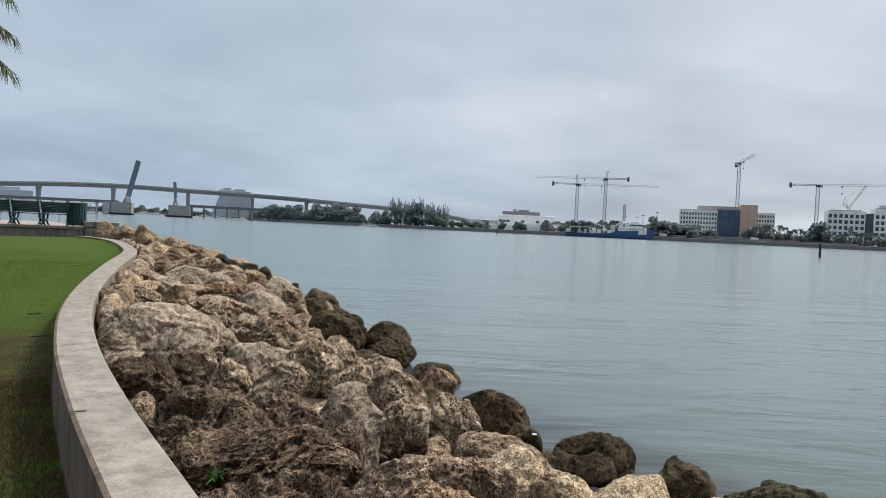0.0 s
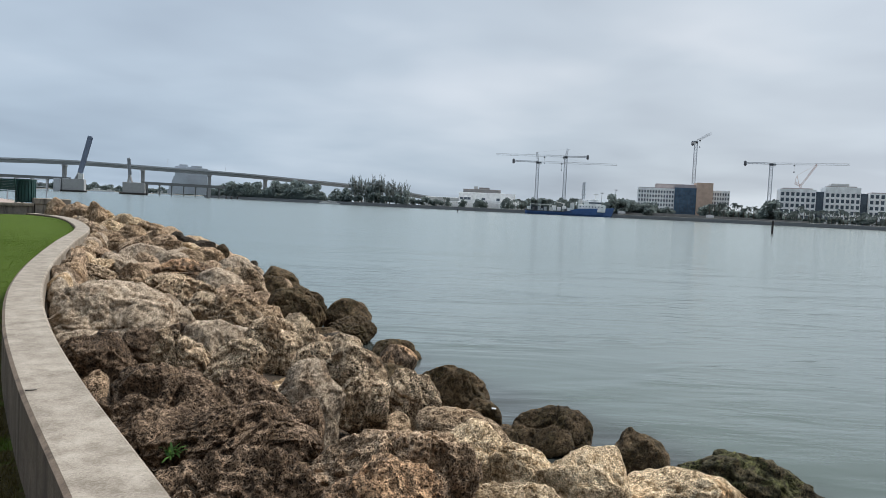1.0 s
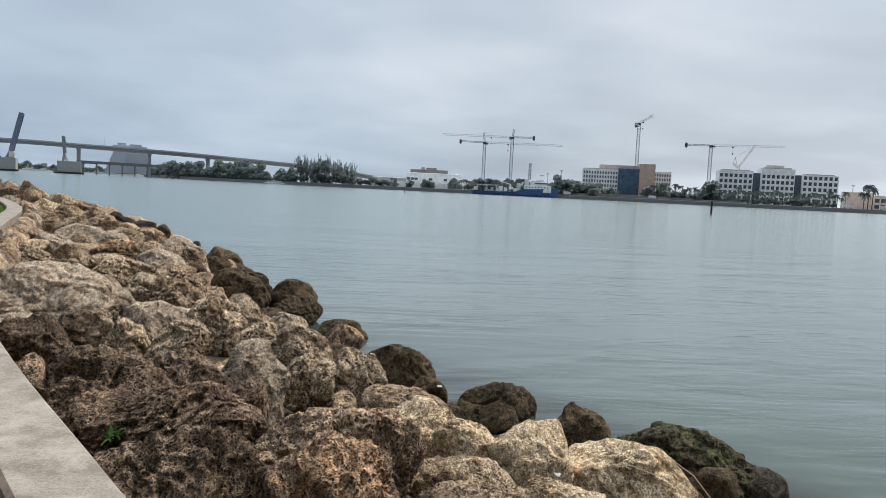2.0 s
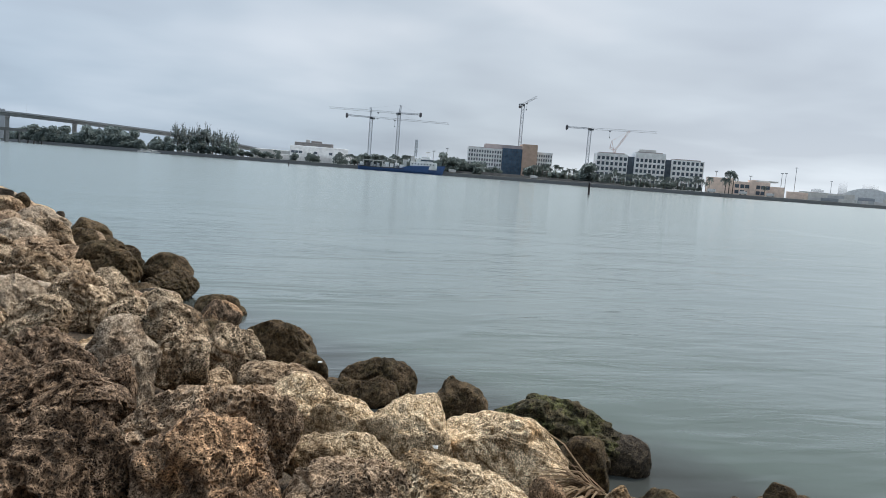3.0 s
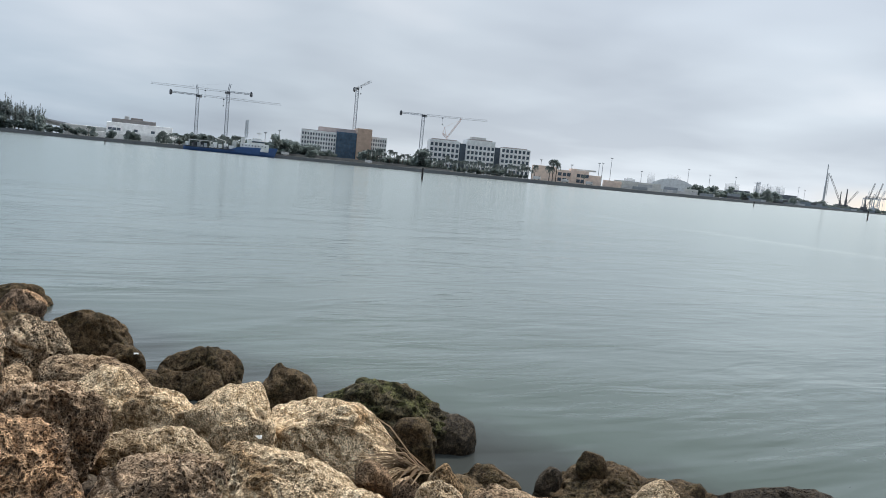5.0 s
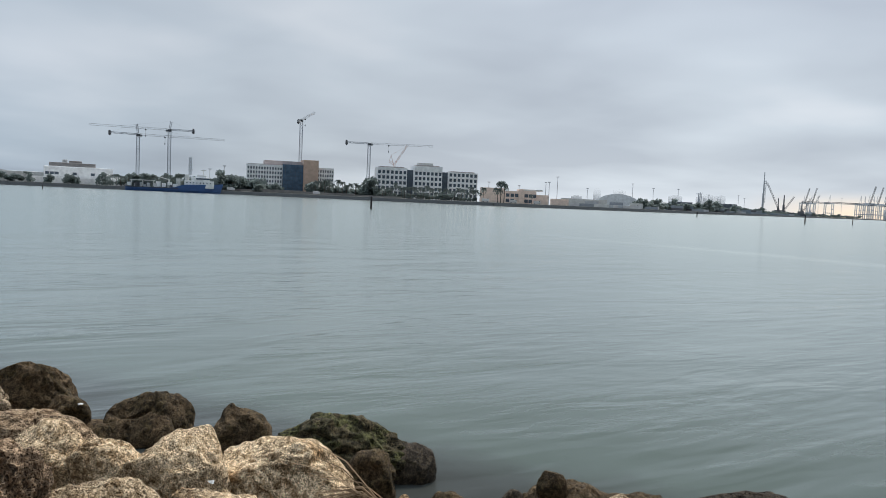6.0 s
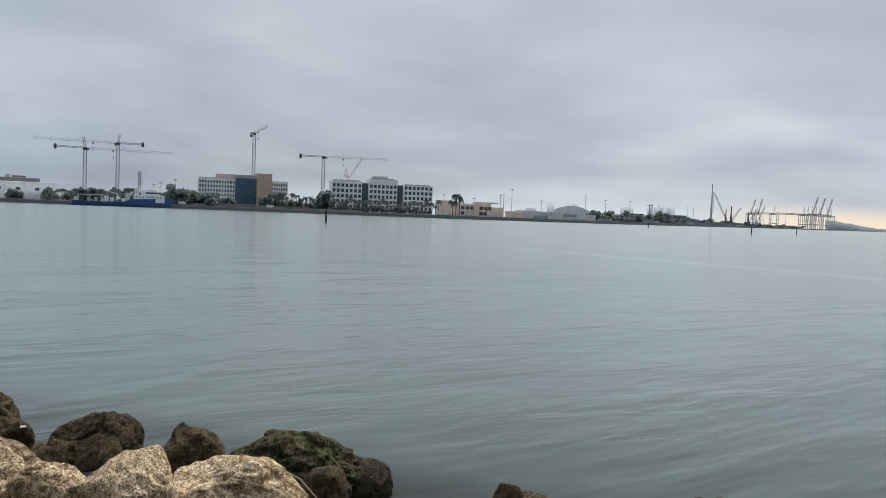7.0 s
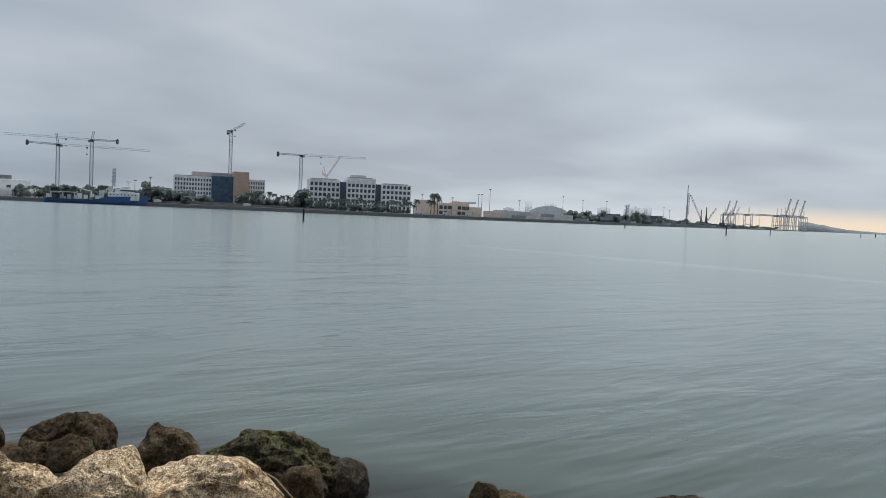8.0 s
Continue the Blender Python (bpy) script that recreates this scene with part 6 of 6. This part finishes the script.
for az, d, l in ((-21.7, 1560, 26), (-20.9, 1560, 20), (-17.6, 1560, 22), (-16.9, 1560, 18), (-5.95, 638, 9), (-5.6, 634, 8), (-5.2, 630, 9)):
    yacht = thing("motor_yacht", facing_home(az, d, 0), "white motor yacht moored off the shore", "yacht", "moored yachts")
    k = l / 22
    bm = boxed((-l / 2, -2.5 * k, -0.5), (l * 0.38, 2.5 * k, 2.6 * k), 0.4 * k)
    for v in bm.verts:  # rake the bow
        if v.co.x > l * 0.3 and v.co.z > 1.0 * k:
            v.co.x += l * 0.12
    hull = part("hull", bm, OFFWHITE, yacht)
    part("waterline", boxed((-l / 2 - 0.03, -2.53 * k, -0.3), (l * 0.385, 2.53 * k, 0.35 * k), 0.1 * k), HULL, hull)
    cabin = part("cabin", boxed((-l / 4, -2 * k, 2.6 * k), (l / 5, 2 * k, 5.0 * k), 0.5 * k), OFFWHITE, yacht)
    part("window", boxed((-l / 5, -2.04 * k, 3.6 * k), (l / 5 + 0.04, 2.04 * k, 4.4 * k), 0.05 * k), GLASS, cabin)

bm = bmesh.new()
rows = []
for a in np.arange(62.6, 84, 0.3):
    crest = np.interp(a, [62.6, 63.6, 64.6, 65.6, 67.8, 84], [42, 36, 24, 14, 7, 5]) * (1 + 0.14 * noise.noise(Vector((a * 3.0, 0, 0))))
    rows.append([bm.verts.new((*polar(a, d).xy, z)) for d, z in ((3500, -1), (3510, crest * 0.45), (3560, crest * 0.9), (3620, crest), (3900, crest * 0.5), (4000, -1))])
for p, q in zip(rows, rows[1:]):
    for i in range(5):
        bm.faces.new((p[i], q[i], q[i + 1], p[i + 1]))
solid("wooded_islet", bm, MISTWOOD, "low wooded islet far off under the glow", "island", kind="stuff", smooth=True)

# ---- the plaza: retaining wall, paving, benches, bin, rail ----
PLAZA_Z = 2.06
P0, P1 = Vector((-23.5, 22.0)), Vector((-13.35, 28.0))
along = (P1 - P0).normalized()
inward = Vector((-along.y, along.x))


def plaza_pose(s, back, z):
    """A place s metres from the plaza's corner along its front wall and so far behind it; local x runs along the wall."""
    p = P1 - along * s + inward * back
    return Matrix.Translation((p.x, p.y, z)) @ Matrix.Rotation(math.atan2(along.y, along.x), 4, "Z")


front = solid("wall_plaza", boxed((-13, 0, 1.0), (0, 0.35, PLAZA_Z - 0.08), 0.03), PLAZA_WALL, "low stained concrete retaining wall of the raised plaza", "retaining wall", kind="structure", m=plaza_pose(0, 0, 0))
bm = bmesh.new()
for k in range(5):
    block(bm, (-13 + 2.6 * k + 0.01, -0.05, PLAZA_Z - 0.08), (-10.4 + 2.6 * k - 0.01, 0.4, PLAZA_Z + 0.03), 0.015)
part("coping", bm, SEAWALL, front)
solid("floor_plaza", boxed((-30, 0.35, 1.2), (-0.36, 11, PLAZA_Z)), PAVING, "pinkish paved floor of the raised plaza", "paving", kind="structure", m=plaza_pose(0, 0, 0))
solid("wall_plaza_end", boxed((0.02, -0.05, 0.8), (1.15, 0.9, 2.06), 0.03), PLAZA_WALL, "stained concrete block at the plaza's corner", "concrete block", kind="structure", m=plaza_pose(0, 0, 0))
part("capping", boxed((0.0, -0.08, 2.064), (1.2, 0.95, 2.28), 0.03), PLAZA_WALL, bpy.data.objects["wall_plaza_end"])
solid("wall_plaza_side", boxed((-0.36, 0.9, -0.5), (0.02, 11, PLAZA_Z - 0.02), 0.03), PLAZA_WALL, "stained concrete side of the raised plaza", "retaining wall", kind="structure", m=plaza_pose(0, 0, 0))


def bench(m):
    """A park bench seen from behind: slatted seat and back on cast-iron ends."""
    seat = thing("park_bench", m, "dark green slatted park bench with cast-iron ends", "bench", "benches on the plaza")
    for k in range(5):
        part("seat_slat", boxed((-0.49, 0.02 + k * 0.095, 0.42), (0.49, 0.095 + k * 0.095, 0.45), 0.006), IRON, seat)
    for k in range(7):
        y, z = -0.02 - k * 0.022, 0.48 + k * 0.058
        part("back_slat", boxed((-0.49, y - 0.014, z), (0.49, y + 0.014, z + 0.056), 0.006), IRON, seat)
    for x in (-0.46, 0.46):
        bm = bmesh.new()
        line = [(0.0, 0.42), (0.02, 0.3), (0.12, 0.2), (0.02, 0.08), (-0.12, 0.0)]
        for p, q in zip(line, line[1:]):
            bar(bm, (x, p[0], p[1]), (x, q[0], q[1]), 0.05, None, 6)
        line = [(0.42, 0.42), (0.4, 0.3), (0.3, 0.2), (0.42, 0.08), (0.54, 0.0)]
        for p, q in zip(line, line[1:]):
            bar(bm, (x, p[0], p[1]), (x, q[0], q[1]), 0.036, None, 6)
        bar(bm, (x, 0.12, 0.2), (x, 0.3, 0.2), 0.025, None, 6)
        bar(bm, (x, 0.0, 0.42), (x, -0.19, 0.92), 0.032, None, 6)
        bar(bm, (x, 0.0, 0.42), (x, 0.5, 0.42), 0.032, None, 6)
        part("iron_end", bm, IRON, seat)
        bm = bmesh.new()
        bar(bm, (x, -0.08, 0.64), (x, 0.42, 0.66), 0.025, None, 6)
        bar(bm, (x, 0.42, 0.66), (x, 0.46, 0.42), 0.025, None, 6)
        part("armrest", bm, IRON, seat)
    return seat


first = bench(plaza_pose(0.92, 1.0, PLAZA_Z) @ Matrix.Rotation(radians(-26), 4, "Z"))
for along_m, back, turn in ((1.88, 1.0, -24), (2.84, 1.0, -22), (3.8, 1.0, -22)):
    copy_thing(first, plaza_pose(along_m, back, PLAZA_Z) @ Matrix.Rotation(radians(turn), 4, "Z"))

bin_m = plaza_pose(0.2, 1.0, PLAZA_Z)
litter_bin = thing("litter_bin", bin_m, "dark green slatted litter bin beside the benches", "litter bin")
part("body", bar(bmesh.new(), (0, 0, 0.05), (0, 0, 0.82), 0.3, 0.33, 20), IRON, litter_bin)
for k in range(20):
    a = k * math.tau / 20
    part("slat", boxed((-0.035, -0.012, 0.04), (0.035, 0.012, 0.84), 0.004), IRON, litter_bin, m=Matrix.Rotation(a, 4, "Z") @ Matrix.Translation((0, -0.335, 0)))
part("rim", bar(bmesh.new(), (0, 0, 0.82), (0, 0, 0.9), 0.36, 0.37, 20), IRON, litter_bin)

rail = thing("railing", plaza_pose(0.2, 9.0, PLAZA_Z), "grey metal railing at the plaza's water edge", "railing")
for k in range(7):
    part("post", bar(bmesh.new(), (-3.3 + k * 0.8, 0, 0), (-3.3 + k * 0.8, 0, 1.0), 0.03, None, 6), CRANE, rail)
for z in (0.5, 0.66, 0.82, 0.98):
    part("rail", bar(bmesh.new(), (-3.3, 0, z), (1.5, 0, z), 0.022, None, 6), CRANE, rail)

# ---- the coconut palm that overhangs the lawn ----
tree = thing("coconut_palm", Matrix.Translation((-9.35, 9.7, 1.0)), "coconut palm with drooping fronds over the lawn", "palm tree")
rng = random.Random(77)
bm = bmesh.new()
for k in range(8):
    bar(bm, (0.03 * k * k * 0.2, 0, k * 0.62), (0.03 * (k + 1) ** 2 * 0.2, 0, (k + 1) * 0.62), 0.17 - 0.006 * k, 0.165 - 0.006 * k, 10)
part("trunk", bm, BARK, tree)


def long_frond(a, rise, droop, reach, base):
    """A coconut frond: a tapering arched rib with two rows of fine hanging leaflets."""
    bm = bmesh.new()
    n = 90
    spine = [Vector((math.cos(a) * reach * t, math.sin(a) * reach * t, rise * t - droop * t * t)) + Vector(base) for t in [k / n for k in range(n + 1)]]
    side = Vector((-math.sin(a), math.cos(a), 0))
    for k, (p, q) in enumerate(zip(spine, spine[1:])):
        bar(bm, p, q, 0.02 * (1 - k / (n + 8)), None, 4)
        if k < 14:
            continue
        size = 0.5 * math.sin(math.pi * min(1.0, (k - 6) / (n + 2.0))) + 0.1
        ahead = (q - p).normalized()
        for s in (-1, 1, -1, 1):
            tip = p + side * s * size * rng.uniform(0.3, 0.8) + ahead * size * rng.uniform(0.35, 0.7) + Vector((0, 0, -size * rng.uniform(0.3, 0.8)))
            mid = p.lerp(tip, 0.5) + Vector((0, 0, 0.05))
            w = ahead * 0.015
            a0, a1, b1, c0, b0 = [bm.verts.new(v) for v in (p - w, p + w, mid + w, tip, mid - w)]
            bm.faces.new((a0, a1, b1, b0))
            bm.faces.new((b0, b1, c0))
    return bm


for a, rise, droop, reach in ((0.08, 3.2, 3.75, 3.2), (0.10, 0.48, 1.47, 3.18), (0.12, 0.14, 1.62, 3.18), (-0.75, 1.5, 2.4, 2.8), (0.85, 1.6, 2.5, 2.3), (1.6, 1.8, 2.6, 3.3), (2.5, 1.2, 2.4, 3.2), (3.3, 1.5, 2.7, 3.2), (4.1, 1.4, 2.5, 3.3), (4.9, 1.7, 2.6, 3.3)):
    part("frond", long_frond(a, rise, droop, reach, (0.38, 0, 4.95)), NEARFROND, tree)

# ---- lawn blades ----
rng = np.random.default_rng(2)


def blades(count, s_lo, s_hi, k_lo, k_hi, tall, wide):
    """Single bent blades scattered over a strip of lawn beside the wall."""
    k = rng.uniform(k_lo, k_hi, count)
    i = k.astype(int)
    line, out = np.array([p[:] for p in WALL_LINE]), np.array([o[:] for o in WALL_OUT])
    f = (k - i)[:, None]
    base = line[i] * (1 - f) + line[i + 1] * f - out[i] * rng.uniform(s_lo, s_hi, count)[:, None]
    t = np.clip((np.hypot(base[:, 0], base[:, 1]) - 9.0) / 18.0, 0, 1)
    z = 1.03 + 0.66 * t * t * (3 - 2 * t)
    a = rng.uniform(0, 6.28, count)
    h = tall * rng.uniform(0.5, 1.2, count)
    lean = rng.normal(0, 0.45, (count, 2)) * h[:, None]
    dx, dy = np.cos(a) * wide, np.sin(a) * wide
    v = np.empty((count, 3, 3))
    v[:, 0] = np.stack([base[:, 0] - dx, base[:, 1] - dy, z], 1)
    v[:, 1] = np.stack([base[:, 0] + dx, base[:, 1] + dy, z], 1)
    v[:, 2] = np.stack([base[:, 0] + lean[:, 0], base[:, 1] + lean[:, 1], z + h], 1)
    return v.reshape(-1, 3)


pts = np.concatenate([blades(46000, 0.2, 3.0, 34, 58, 0.042, 0.0045), blades(60000, 0.2, 7.0, 52, 84, 0.018, 0.006), blades(30000, 0.2, 10.0, 76, 104, 0.014, 0.010)])
me = bpy.data.meshes.new("grass")
me.from_pydata(pts, [], np.arange(len(pts)).reshape(-1, 3))
me.materials.append(BLADES)
tagged(new("grass", me), "short green lawn grass with dry tufts", "grass", kind="stuff")

# ---- litter and small plants ----
def scrap(x, y, z, size, turn, label):
    """A crumpled scrap of paper or feather."""
    bm = bmesh.new()
    r = random.Random(int(abs(x) * 100))
    c = bm.verts.new((0, 0, 0.3 * size))
    ring = []
    for k in range(7):
        a, d = k * math.tau / 7, size * r.uniform(0.35, 1.0)
        ring.append(bm.verts.new((math.cos(a) * d, math.sin(a) * d * 0.7, size * r.uniform(0, 0.5))))
    for k in range(7):
        bm.faces.new((c, ring[k], ring[(k + 1) % 7]))
    bmesh.ops.solidify(bm, geom=bm.faces, thickness=0.004)
    return solid("litter_scrap", bm, LITTER, label, "litter", m=pose(x, y, z, 0, 0, turn))


scrap(1.13, 8.33, 0.41, 0.05, 20, "small white scrap of litter on a dark boulder")
scrap(1.49, 4.73, 0.80, 0.05, 70, "small white feather caught between boulders")
scrap(-12.2, 23.4, 1.62, 0.06, 0, "small white scrap of litter on the lawn")
for x, y, turn, length in ((-5.0, 9.4, 20, 0.2), (-5.95, 11.0, -15, 0.22)):
    twig = bar(bmesh.new(), (-length / 2, 0, 0.02), (length / 2, 0.03, 0.03), 0.012, 0.006, 6)
    bar(twig, (0, 0.01, 0.025), (length * 0.25, 0.07, 0.05), 0.007, 0.004, 5)
    solid("fallen_twig", twig, TIMBER, "dark dry twig lying on the lawn", "twig", "fallen twigs", m=pose(x, y, lawn_height(Vector((x, y))) + 0.01, 0, 0, turn))

twig = bar(bmesh.new(), (-0.03, 0, 0.004), (0.03, 0.004, 0.006), 0.004, 0.003, 5)
solid("fallen_twig", twig, TIMBER, "small dark twig lying on the parapet", "twig", "fallen twigs", m=pose(-2.096, 4.422, 1.502, 0, 0, 10))


def straw(x, y, z, turn, count, length, mat, name, label, category, spread=0.5, rise=0.25):
    """A tuft of long thin leaflets."""
    r = random.Random(count)
    bm = bmesh.new()
    for k in range(count):
        a = r.gauss(0, spread)
        base = Vector((r.uniform(-0.05, 0.05), r.uniform(-0.05, 0.05), 0))
        far_end = base + Vector((math.cos(a), math.sin(a), rise * r.uniform(-0.6, 1.2))) * length * r.uniform(0.5, 1.0)
        mid = base.lerp(far_end, 0.5) + Vector((0, 0, 0.12 * length))
        side = Vector((-math.sin(a), math.cos(a), 0)) * 0.0055
        a0, a1, b1, c1, c0, b0 = [bm.verts.new(p) for p in (base - side, base + side, mid + side * 1.5, far_end + side * 0.6, far_end - side * 0.6, mid - side * 1.5)]
        bm.faces.new((a0, a1, b1, b0))
        bm.faces.new((b0, b1, c1, c0))
    return solid(name, bm, mat, label, category, m=pose(x, y, z, 0, 0, turn))


straw(2.38, 4.06, 0.74, 172, 48, 0.44, STRAW, "dry_palm_leaf", "dry brown palm leaf caught between boulders", "palm leaf", 0.5, 0.2)
straw(2.34, 4.06, 0.74, 150, 16, 0.56, STRAW, "dry_palm_leaf", "dry brown palm leaf stems caught between boulders", "palm leaf", 0.25, 0.55)
straw(-1.29, 4.47, 1.14, 30, 30, 0.075, SPRIG, "green_sprig", "small green weed growing between dark boulders", "weed", 1.2, 0.9)
